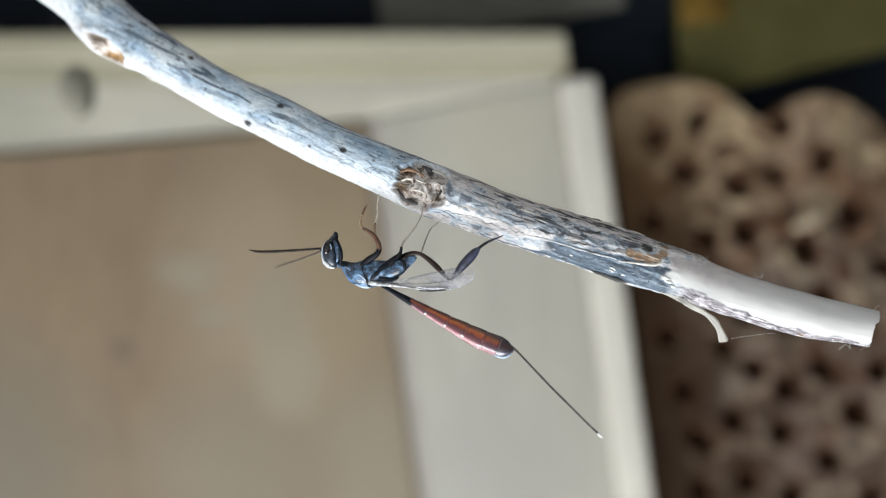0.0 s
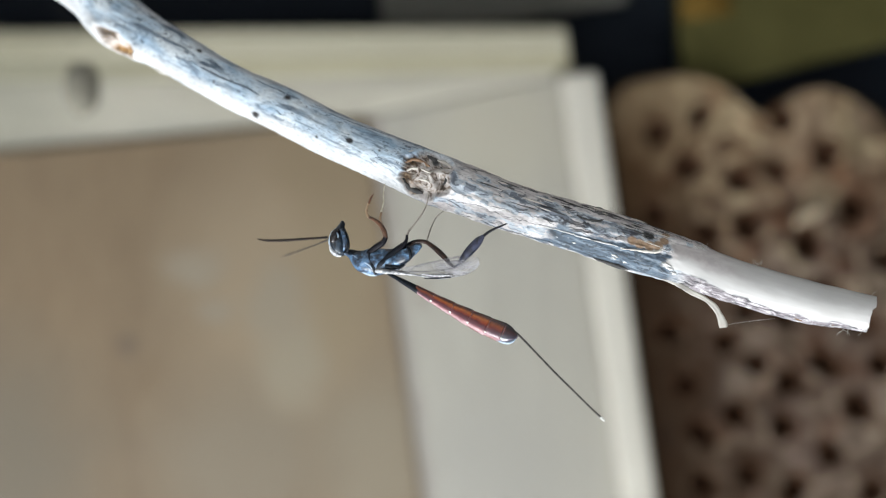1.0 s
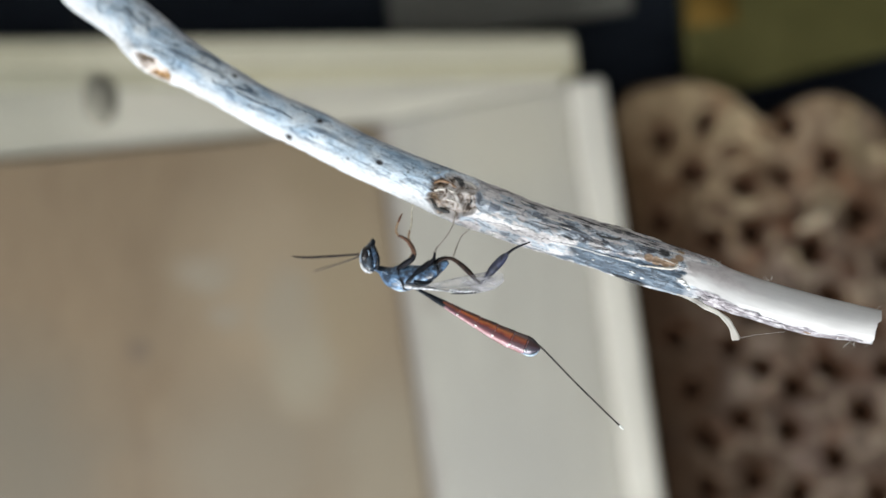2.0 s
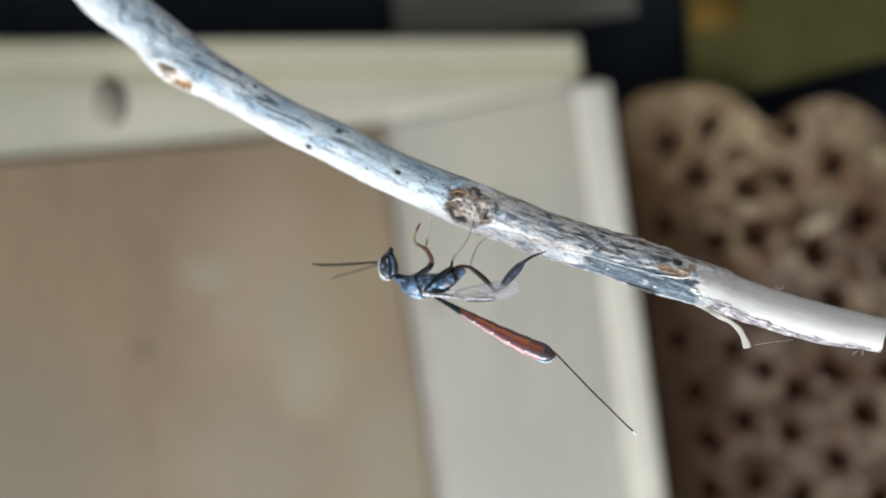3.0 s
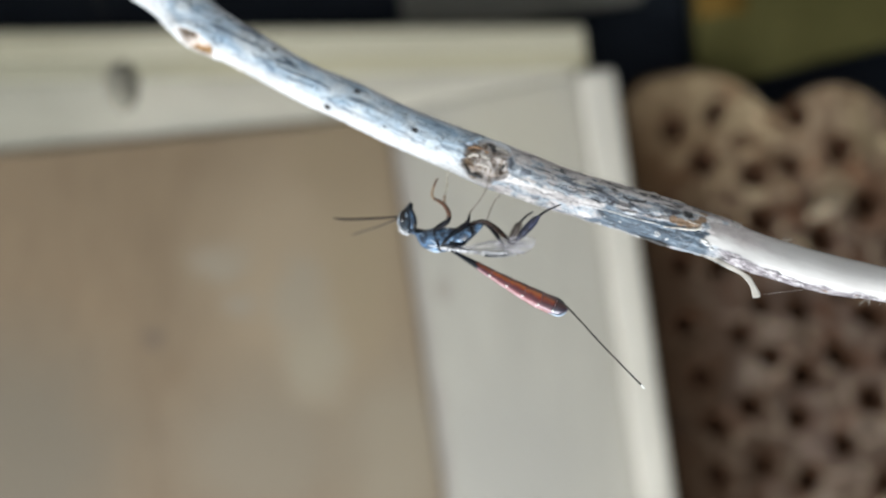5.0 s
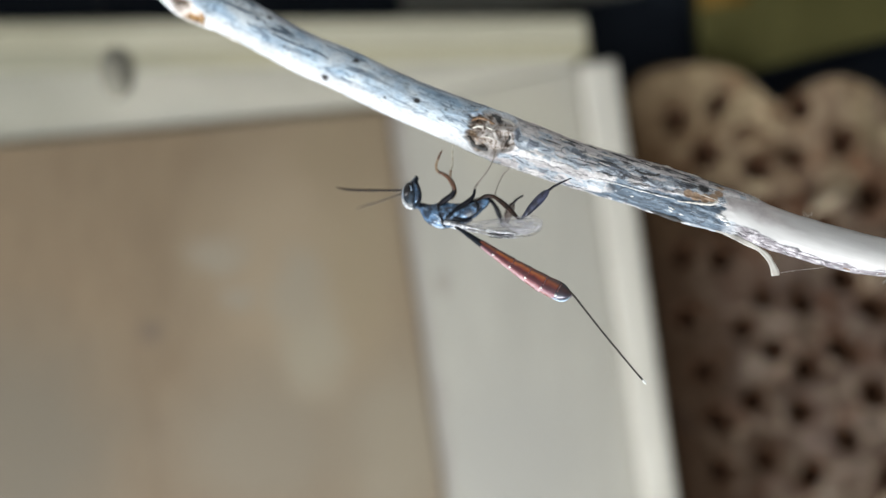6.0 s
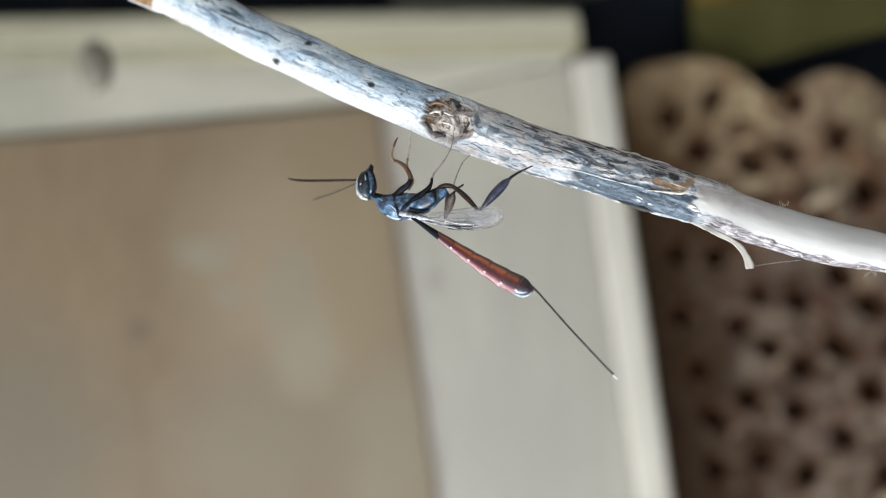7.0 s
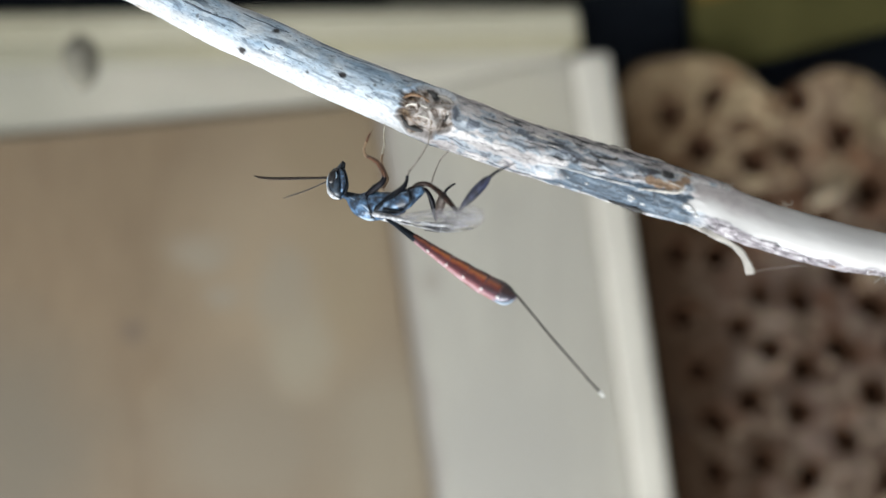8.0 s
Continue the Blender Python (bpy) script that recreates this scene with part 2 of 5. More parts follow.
panel = tagged(new("wooden_board_assembly"), "brown and pale wooden boards with a whitish edging strip", "board")
part("board", slab(plans((-420, 311), (645, 218), (765, 1060), (-300, 1210)), TABLE, TABLE + 0.0205, 0.0008), brown_wood, panel, "brown weathered board")
part("stile", slab(plans((645.5, 213.5), (989, 144), (1114, 1011), (765.5, 1060)), TABLE, TABLE + 0.0190, 0.0008), pale_wood, panel, "pale planed board")
part("edging", slab(plans((990, 142), (1056, 134), (1174, 1000), (1115, 1011)), TABLE, TABLE + 0.0235, 0.0022), edge_wood, panel, "almost white edging strip with rounded edges")

rail = tagged(new("wooden_rail"), "pale wooden rail with a yellowish back edge", "rail")
part("batten", slab(plans((-420, 56), (1003, 52), (1010, 98), (-420, 113)), TABLE, TABLE + 0.0195, 0.0016), yellow_wood, rail, "yellowish batten")
part("bead", slab(plans((-420, 114), (1010, 99), (1014, 129), (-420, 158)), TABLE, TABLE + 0.0186, 0.0012), bead_wood, rail, "darker yellow bead along the batten")
part("face_board", slab(plans((-420, 159), (985, 130), (988, 142), (643, 211), (-420, 304)), TABLE, TABLE + 0.0185, 0.0004), rail_wood, rail, "whitish face board")

slat = tagged(new("slat"), "grey weathered wooden slat on the table", "slat")
part("strip", slab(plans((670, 44), (830, 40), (1125, -8), (1100, -110), (660, -80)), TABLE, TABLE + 0.006, 0.001), plain("grey_wood", (0.055, 0.052, 0.044), (0.090, 0.085, 0.072), 80, 0.8, (1, 6, 1), 9, spec=0.1), slat)

olive = tagged(new("storage_box"), "flat olive green box with an orange mark", "box")
part("lid", slab(plans((1204, -160), (1226, 168), (1660, 62), (1640, -200)), TABLE, TABLE + 0.010, 0.001), plain("olive_card", (0.034, 0.030, 0.008), (0.062, 0.055, 0.018), 70, 0.8, spec=0.1), olive)
part("label", slab(plans((1214, -60), (1218, 34), (1312, 22), (1305, -70)), TABLE + 0.0101, TABLE + 0.0104), plain("orange_print", (0.060, 0.034, 0.005), (0.095, 0.054, 0.009), 90, 0.8, spec=0.1), olive, "dull orange mark")

# ---- the drilled log ----
HOLES = [(1176, 483, 17), (1244, 490, 18), (1184, 595, 19), (1319, 560, 16), (1282, 615, 17), (1336, 653, 17), (1387, 570, 18), (1459, 525, 20), (1514, 580, 22), (1214, 690, 18),
         (1301, 743, 20), (1394, 687, 19), (1457, 653, 22), (1384, 763, 19), (1517, 730, 22), (1239, 778, 20), (1469, 813, 19), (1324, 850, 19), (1242, 868, 19), (1404, 877, 20)]
HOLES += [(1160, 242, 18), (1237, 213, 15), (1214, 303, 19), (1304, 328, 19), (1374, 310, 15), (1384, 220, 17), (1459, 280, 19), (1509, 378, 22), (1320, 410, 21), (1252, 420, 18), (1428, 440, 22),
          (1160, 388, 18), (1558, 655, 19), (1565, 470, 19), (1545, 880, 18)]
HOLES = [(782 + (u - 782) * 1.0135, 443 + (v - 441) * 1.0135, r) for u, v, r in HOLES]
outline = spline([(1072, 196), (1112, 150), (1212, 132), (1286, 152), (1332, 190), (1356, 206), (1384, 194), (1420, 168), (1470, 158), (1530, 178), (1600, 240), (1640, 340), (1660, 480), (1650, 700), (1600, 900),
                  (1500, 1010), (1330, 1040), (1215, 1000), (1172, 900), (1142, 690), (1107, 430), (1080, 260), (1072, 196)], 8)[:-1]
LOG_Z = TABLE + 0.016
centre = outline.mean(0)
inner = [tuple(p + (centre - p) * (0.022 + 0.006 * noise.noise((p[0] * 0.03, p[1] * 0.03, 1)))) for p in outline]

end_grain, en, el, eb = tree("end_grain")
eco = en.new("ShaderNodeTexCoord").outputs["Object"]
mottle = grain(en, el, eco, 75, detail=6, rough=0.68, distort=1.2)
speck = grain(en, el, eco, 420, detail=4)
drift = grain(en, el, eco, 38, (1.3, 0.7, 1), detail=4, rough=0.6, distort=0.8)
tint = grain(en, el, eco, 55, detail=3, distort=1.0)
fibres = grain(en, el, eco, 130, (2.2, 0.22, 1), detail=4)
tone = ramp(en, el, mottle, [(0.39, (0.016, 0.008, 0.004)), (0.45, (0.050, 0.029, 0.018)), (0.52, (0.112, 0.078, 0.058)), (0.58, (0.225, 0.178, 0.138)), (0.66, (0.36, 0.30, 0.21))])
# greyish violet, rusty and sallow areas
tone = blend(en, el, ramp(en, el, drift, [(0.50, (0, 0, 0)), (0.62, (0.55, 0.55, 0.55))]), tone, (0.155, 0.121, 0.104))
tone = blend(en, el, ramp(en, el, tint, [(0.54, (0, 0, 0)), (0.63, (0.5, 0.5, 0.5))]), tone, (0.115, 0.045, 0.022))
tone = blend(en, el, ramp(en, el, tint, [(0.34, (0.5, 0.5, 0.5)), (0.44, (0, 0, 0))]), tone, (0.115, 0.100, 0.068))
tone = blend(en, el, 0.2, tone, ramp(en, el, speck, [(0.3, (0.034, 0.019, 0.012)), (0.7, (0.125, 0.090, 0.068))]))
tone = blend(en, el, 0.5, tone, ramp(en, el, fibres, [(0.34, (0.55, 0.51, 0.48)), (0.55, (1.1, 1.1, 1.1)), (0.68, (1.45, 1.42, 1.35))]), "MULTIPLY")
# darker brown along the left edge
left_band = en.new("ShaderNodeMapping")
left_band.inputs["Rotation"].default_value = (0, 0, radians(-7.5))
el.new(eco, left_band.inputs[0])
across = en.new("ShaderNodeSeparateXYZ")
el.new(left_band.outputs[0], across.inputs[0])
offset = en.new("ShaderNodeMath")
offset.operation = "MULTIPLY_ADD"
el.new(mottle, offset.inputs[0])
offset.inputs[1].default_value = 0.03
el.new(across.outputs[0], offset.inputs[2])
tone = blend(en, el, ramp(en, el, offset.outputs[0], [(0.0, (1, 1, 1)), (0.096, (0.95, 0.95, 0.95)), (0.108, (0.6, 0.6, 0.6)), (0.130, (0, 0, 0))]), tone, (0.030, 0.016, 0.008))
# the upper lobes are paler, the rest is a darker red-brown
upper_tone = en.new("ShaderNodeMath")
upper_tone.operation = "MULTIPLY_ADD"
el.new(mottle, upper_tone.inputs[0])
upper_tone.inputs[1].default_value = 0.05
el.new(across.outputs[1], upper_tone.inputs[2])
tone = blend(en, el, 1.0, tone, ramp(en, el, upper_tone.outputs[0], [(0.0, (0.88, 0.85, 0.82)), (0.040, (1.32, 1.27, 1.05)), (0.085, (2.0, 1.9, 1.5))]), "MULTIPLY")
# paler and darker areas between the holes
for u, v, hu, hv, c, k in ((1315, 690, 80, 62, (0.165, 0.128, 0.098), 0.6), (1300, 452, 56, 46, (0.200, 0.160, 0.115), 0.65), (1480, 470, 50, 34, (0.210, 0.165, 0.115), 0.6), (1425, 600, 40, 34, (0.200, 0.150, 0.110), 0.55),
                           (1420, 830, 56, 30, (0.170, 0.125, 0.105), 0.5), (1180, 800, 60, 90, (0.022, 0.012, 0.007), 0.7), (1500, 690, 50, 70, (0.040, 0.021, 0.013), 0.5), (1490, 850, 46, 40, (0.036, 0.020, 0.012), 0.5)):
    at_, (x, y) = en.new("ShaderNodeMapping"), plan(u, v)
    at_.inputs["Location"].default_value = (-x / (hu * UNIT), -y / (hv * UNIT), 0)
    at_.inputs["Scale"].default_value = (1 / (hu * UNIT), 1 / (hv * UNIT), 0)
    el.new(eco, at_.inputs[0])
    away = en.new("ShaderNodeVectorMath")
    away.operation = "LENGTH"
    el.new(at_.outputs[0], away.inputs[0])
    uneven = en.new("ShaderNodeMath")
    uneven.operation = "MULTIPLY_ADD"
    el.new(tint, uneven.inputs[0])
    uneven.inputs[1].default_value = 1.2
    el.new(away.outputs["Value"], uneven.inputs[2])
    tone = blend(en, el, ramp(en, el, uneven.outputs[0], [(0.85, (k, k, k)), (1.6, (0, 0, 0))]), tone, blend(en, el, 0.5, ramp(en, el, speck, [(0.3, tuple(0.7 * q for q in c)), (0.7, tuple(1.3 * q for q in c))]), c))
tan_area = ramp(en, el, upper_tone.outputs[0], [(0.045, (0, 0, 0)), (0.085, (0.6, 0.6, 0.6))])
tone = blend(en, el, tan_area, tone, ramp(en, el, speck, [(0.3, (0.135, 0.098, 0.058)), (0.7, (0.225, 0.172, 0.106))]))
el.new(tone, eb.inputs["Base Color"])
eb.inputs["Roughness"].default_value, eb.inputs["Specular IOR Level"].default_value = 0.85, 0.08
relief(en, el, eb, speck, 0.5, 0.0008)
log_bark = plain("log_bark", (0.028, 0.014, 0.007), (0.085, 0.045, 0.022), 160, 0.85, bump=0.6, size=0.002, spec=0.08)
hole_wood = plain("hole_wood", (0.026, 0.012, 0.006), (0.072, 0.036, 0.020), 200, 0.9, spec=0.05)

log = tagged(new("log"), "brown lobed log slice drilled with many nest holes", "log")
bm = bmesh.new()
edges = []


def ring(points, z):
    vs = [bm.verts.new((*plan(*p), z)) for p in points]
    return vs, [bm.edges.new((vs[k], vs[(k + 1) % len(vs)])) for k in range(len(vs))]


rim, rim_edges = ring(inner, LOG_Z)
edges += rim_edges
mouths = []
for u, v, r in HOLES:
    r = r * 1.1
    wob, lean = noise.noise((u * 0.1, v * 0.1, 3)) * 0.35, 3 * noise.noise((v * 0.1, u * 0.1, 8))
    pts = []
    for a in (2 * math.pi * k / 18 for k in range(18)):
        q = r * (1 + wob * math.cos(2 * (a - lean)) + 0.12 * noise.noise((u + math.cos(a), v + math.sin(a), 4)))
        pts.append((u + q * math.cos(a), v + q * math.sin(a)))
    vs, es = ring(pts, LOG_Z)
    edges += es
    mouths.append(pts)
bmesh.ops.triangle_fill(bm, use_beauty=True, use_dissolve=False, edges=edges)
inside = [f for f in bm.faces if any(math.hypot(f.calc_center_median().x - plan(u, v)[0], f.calc_center_median().y - plan(u, v)[1]) < 0.8 * r * UNIT for u, v, r in HOLES)]
bmesh.ops.delete(bm, geom=inside, context="FACES_ONLY")
part("end_face", bm, end_grain, log, "brown end grain", smooth=False)
bm = bmesh.new()
rows_ = []
for k, (scale_, z) in enumerate(((0.0, LOG_Z - 0.0005), (0.55, LOG_Z - 0.001), (1.0, LOG_Z - 0.004), (1.0, TABLE))):
    rows_.append([bm.verts.new((*plan(*(np.array(a) + (np.array(b) - np.array(a)) * scale_)), z)) for a, b in zip(inner, outline)])
for a, b in zip(rows_, rows_[1:]):
    for k in range(len(a)):
        bm.faces.new((a[k], a[(k + 1) % len(a)], b[(k + 1) % len(a)], b[k]))
part("bark", bm, log_bark, log, "dark brown bark")
for (u, v, r), pts in zip(HOLES, mouths):
    bm = bmesh.new()
    a = [bm.verts.new((*plan(*p), LOG_Z)) for p in pts]
    b = [bm.verts.new((*plan(*p), LOG_Z - (0.0045 if v < 345 else 0.008))) for p in pts]
    wide = [1.30 + 0.55 * noise.noise((u * 0.07 + math.cos(0.35 * k), v * 0.07 + math.sin(0.35 * k), 5)) for k in range(len(pts))]
    o = [bm.verts.new((*plan(u + (q[0] - u) * w, v + (q[1] - v) * w), LOG_Z + 0.0003)) for q, w in zip(pts, wide)]
    for k in range(len(a)):
        bm.faces.new((o[k], o[(k + 1) % len(a)], a[(k + 1) % len(a)], a[k]))
    for k in range(len(a)):
        bm.faces.new((a[k], a[(k + 1) % len(a)], b[(k + 1) % len(a)], b[k]))
    bm.faces.new(b)
    part("nest_hole", bm, hole_wood, log)


def mound(u, v, ru, rv, h, material, label):
    bm = bmesh.new()
    bmesh.ops.create_icosphere(bm, subdivisions=3, radius=1)
    for w in bm.verts:
        k = 1 + 0.25 * noise.noise(w.co * 2.0)
        x, y = plan(u + (w.co.x * 0.88 * ru - w.co.y * 0.30 * rv) * k, v + (-w.co.x * 0.40 * ru + w.co.y * 0.9 * rv) * k)
        w.co = (x, y, LOG_Z + 0.0002 + h * w.co.z * k * (1 if w.co.z > 0 else 0.1))
    part("mud_plug", bm, material, log, label)


pale_mud = plain("pale_mud", (0.278, 0.213, 0.138), (0.397, 0.314, 0.219), 300, 0.9, size=0.001)
mound(1444, 388, 34, 17, 0.002, pale_mud, "pale dried mud closing a nest hole")
mound(1556, 934, 26, 24, 0.002, pale_mud, "pale dried mud closing a nest hole")

# ---- the twig ----
# u, v, d, width along the drawing; the hidden end runs on to the table.
BARE = [(69, -61, 1.24, 97), (145, -2, 1.185, 93), (190, 41, 1.165, 101), (240, 74, 1.145, 88), (320, 122, 1.115, 79), (400, 169, 1.092, 78), (489, 210, 1.068, 82), (577, 256, 1.044, 83), (677, 300, 1.022, 86),
        (742, 328, 1.013, 92), (807, 353, 1.007, 88), (898, 388, 1.0, 83), (999, 419, 0.995, 84), (1080, 445, 0.990, 87), (1140, 466, 0.986, 85), (1200, 485, 0.983, 82), (1300, 522, 0.981, 79), (1420, 557, 0.979, 78), (1500, 573, 0.978, 70), (1544, 582, 0.977, 68)]
run = spline(BARE, 48)
line = [(fine(u, v, d), 0.5 * w * FINE * d, u) for u, v, d, w in run]
tail = spline([(-0.215, 0.262, TABLE + 0.004, 0.0040), (-0.200, 0.235, 0.775, 0.0040), (-0.170, 0.190, 0.86, 0.0036), (-0.125, 0.130, 0.962, 0.0032), (-0.080, 0.076, 1.028, 0.0029), (-0.052, 0.043, 1.055, 0.0028), tuple(line[0][0]) + (line[0][1],)], 14)
line = [(Vector(p[:3]), p[3], -300.0) for p in tail[:-1]] + line
AROUND = 160


def clamp(x, a=0.0, b=1.0):
    return max(a, min(b, x))


def step(x, a, b):
    t = clamp((x - a) / (b - a))
    return t * t * (3 - 2 * t)


def surface(k, th, lift=0.0):
    """The point of the smooth twig at a row of its run and an angle round it."""
    row = run[k]
    q = fine(*run[min(k + 1, len(run) - 1)][:3]) - fine(*run[max(k - 1, 0)][:3])
    q.normalize()
    up = Vector((0, 0, 1)).cross(q).normalized()
    return fine(*row[:3]) + (q.cross(up) * math.cos(th) + up * math.sin(th)) * (0.5 * row[3] * FINE * row[2] + lift * FINE)


def on_twig(u, v):
    """Where a point of the drawing lies on the twig: its row there, and the angle round it."""
    x, y = u, v
    for turn in range(12):
        k = int(np.argmin(np.hypot(run[:, 0] - x, run[:, 1] - y)))
        a = run[min(k + 1, len(run) - 1)] - run[max(k - 1, 0)]
        side = ((x - run[k, 0]) * a[1] - (y - run[k, 1]) * a[0]) / math.hypot(a[0], a[1])
        th = math.asin(clamp(side / (0.5 * run[k, 3]), -0.98, 0.98))
        p = surface(k, th)
        far = (LENS_Z - p.z) / 0.07
        x += 0.7 * (u - 781.1 - p.x / FINE / far)
        y += 0.7 * (v - 440 + p.y / FINE / far)
    return run[k, 0], math.degrees(th)


def skin(u, v, lift=0.0):
    """The point of the twig's surface at a point of the drawing, raised by that many units."""
    along, deg = on_twig(u, v)
    return surface(int(np.argmin(abs(run[:, 0] - along))), radians(deg), lift)


RUST = [(*on_twig(u, v), w) for u, v, w in ((1116, 449, 8), (1130, 455, 9), (1148, 459, 9), (1163, 459, 9), (1173, 451, 8), (1177, 441, 7))]
SCAR = on_twig(193, 88)
WOUND = on_twig(746, 330)
SPOTS = [(*on_twig(u, v), w) for u, v, w in ((441, 220, 7.5), (607, 266, 5.5), (340, 103, 5.5), (549, 259, 3), (497, 187, 6), (662, 285, 2.5), (762, 302, 7), (1141, 440, 7), (1150, 443, 6))]
verts, uvs, masks = [], [], {"bare": [], "inner": [], "rough": [], "scar": [], "upper_side": [], "pit": [], "spot": [], "rust": [], "gold": [], "knot": [], "crown": [], "raw": [], "hollow": [], "belt": [], "fringe": []}
length = 0.0
for k, (p, r, u) in enumerate(line):
    q = line[min(k + 1, len(line) - 1)][0] - line[max(k - 1, 0)][0]
    q.normalize()
    if k:
        length += (p - line[k - 1][0]).length
    up_ = Vector((0, 0, 1)).cross(q)
    up_.normalize()
    front = q.cross(up_)
    for j in range(AROUND):
        th = math.pi - 2 * math.pi * j / AROUND
        deg = math.degrees(th)
        c, s = math.cos(th), math.sin(th)
        at = Vector((length * 1000, c * r * 1000, s * r * 1000))
        n1 = noise.fractal(Vector((at.x * 0.5, at.y, at.z)), 1.0, 2.0, 4)
        n2 = noise.fractal(Vector((at.x * 0.9, at.y * 3.2, at.z * 3.2)) + Vector((7, 3, 1)), 0.8, 2.1, 4)
        n3 = noise.noise(Vector((at.x * 0.7, at.y * 1.4, at.z * 1.4)) + Vector((31, 5, 9)))
        over = 58 * step(deg, 26, 56)
        rough = step(u - 0.5 * max(deg, 0.0), 745 - 30, 800 - 20) * (1 - step(u, 1175 + over + 14 * n3, 1200 + over + 14 * n3))
        edge_ = -29 - 0.085 * (u - 1200) + 10 * n3 + 7 * n2
        bare = step(u, 1170 + over + 16 * n3 + 10 * n2, 1180 + over + 16 * n3 + 10 * n2) * step(deg, edge_ - 3, edge_ + 3) if abs(deg) < 150 else step(u, 1230, 1240)
        top_ = -20 + 0.11 * (u - 960) + 10 * n3 + 8 * n2
        inner_ = step(u, 945 + 30 * n3, 975 + 30 * n3) * (1 - step(deg, top_ - 3, top_ + 3)) * step(deg, -84 + 10 * n3, -76 + 10 * n3) * (1 - step(u, 1180, 1215))
        inner_ = max(inner_, step(u, 1185, 1215) * (1 - bare) * (1 - step(deg, -8, 4)))
        # the large scar of a side shoot, and a small one on the lower edge
        a1, b1 = (u - WOUND[0]) / 43, (deg - WOUND[1]) / 60
        e1 = math.hypot(a1, b1) + 0.22 * n3 + 0.08 * n2
        scar = 1 - step(e1, 0.80, 1.0)
        a2, b2 = (u - SCAR[0]) / 31, (deg - SCAR[1]) / 31
        e2 = math.hypot(a2, b2) + 0.20 * n3 + 0.14 * n2
        scar2 = 1 - step(e2, 0.75, 1.0)
        lower = step(u, 1185, 1215) * (1 - bare) * (1 - step(deg, 4, 16))
        inner_ = min(inner_, 1 - 0.62 * lower)
        rough = max(rough, lower)
        rr = r * (1 + 0.018 * n1)
        rr += 1e-5 * n2 * (3.2 + 2.4 * rough) * (1 - 0.96 * bare) + 1.1e-5 * noise.noise(at * 3.1) * (1 - 0.7 * bare)
        rr += rough * (1 - inner_) * (1 - 0.85 * lower) * 1e-4 * (0.35 + 0.45 * step(n3 + 0.6 * n2, -0.25, 0.05))
        rr += 0.00003 * inner_ * n2 - 0.00003 * bare * step(u, 1180, 1230)
        rr += 0.00020 * math.exp(-((e1 - 1.0) / 0.16) ** 2) - 0.00026 * scar + scar * 0.00017 * math.sin(8.0 * math.hypot(a1 - 0.55, b1 * 0.8) + 3 * n3)
        rr += 0.00022 * math.exp(-((e2 - 1.05) / 0.36) ** 2) - 0.00028 * scar2
        ragged = step(u, 1515, 1544) * (5.0 * step(deg, 8, 24) * (1 - step(abs(deg), 120, 140)) - 9.0 * max(c, 0.0) + 2.2 * n2) * FINE
        verts.append(p + (front * c + up_ * s) * rr + q * ragged)
        uvs.append((length, th * 0.0016))
        for key, value in (("bare", bare), ("inner", inner_), ("rough", rough), ("scar", max(scar, scar2)), ("pit", scar * (1 - step(a1 + 0.35 * n3 + 0.25 * n2, -0.75, -0.15))), ("hollow", scar2 * (1 - step(a2 - 0.7 * b2 + 0.5 * n2, -0.60, -0.25))), ("spot", max(1 - step(math.hypot((u - a) / w, (deg - b) / (w * 1.5)) + 0.5 * n2 + 0.3 * n3, 0.5, 1.2) for a, b, w in SPOTS)), ("rust", max(1 - step(math.hypot((u - a) / w, (deg - b) / (w * 1.3)) + 0.12 * n2 + 0.12 * n3, 0.8, 1.15) for a, b, w in RUST)), ("gold", (1 - step(abs(e2 - 0.70), 0.14, 0.34)) * step(a2 - 1.1 * b2 + 0.5 * n3, 0.10, 0.55)), ("knot", 1 - step(e2, 0.80, 1.02)), ("crown", step(deg + 16 * n3 + 9 * n2, 40, 66) * (1 - step(deg, 150, 175))), ("raw", bare * (1 - step(u + 40 * n3, 1225, 1345)) * step(deg + 14 * n3, -12, 16)), ("upper_side", step(deg + 14 * n3, -46, -8)), ("fringe", lower * step(u + 20 * n3, 1200, 1235)), ("belt", step(deg + 10 * n3 - 0.045 * (u - 900), -20, 0) * (1 - step(deg + 12 * n3 + 8 * n2, 24, 44)) * (1 - step(u, 1085, 1130)) - 0.75 * step(deg + 16 * n3 + 9 * n2, 36, 60))):
            masks[key].append(value)
faces = []
for k in range(len(line) - 1):
    for j in range(AROUND):
        a, b = k * AROUND + j, k * AROUND + (j + 1) % AROUND
        faces.append((a, b, b + AROUND, a + AROUND))
last = (len(line) - 1) * AROUND

bark, bn, bl, bb = tree("weathered_bark")
uvn = bn.new("ShaderNodeUVMap").outputs[0]


def mask(key):
    a = bn.new("ShaderNodeAttribute")
    a.attribute_name = key
    return a.outputs["Fac"]


wander = bn.new("ShaderNodeTexNoise")
wander.inputs["Scale"].default_value, wander.inputs["Detail"].default_value = 1500, 4
bl.new(uvn, wander.inputs[0])
bent = bn.new("ShaderNodeVectorMath")
bent.operation = "MULTIPLY_ADD"
bl.new(wander.outputs["Color"], bent.inputs[0])
bent.inputs[1].default_value = (0.0016, 0.0006, 0)
bl.new(uvn, bent.inputs[2])
squeeze = bn.new("ShaderNodeMapping")
squeeze.inputs["Scale"].default_value = (0.34, 1.3, 1)
bl.new(bent.outputs[0], squeeze.inputs[0])
scales = bn.new("ShaderNodeTexVoronoi")
scales.inputs["Scale"].default_value = 1050
bl.new(squeeze.outputs[0], scales.inputs[0])
fleck = grain(bn, bl, bent.outputs[0], 3800, (0.34, 1.1, 1), 4, 0.58, 0.2)
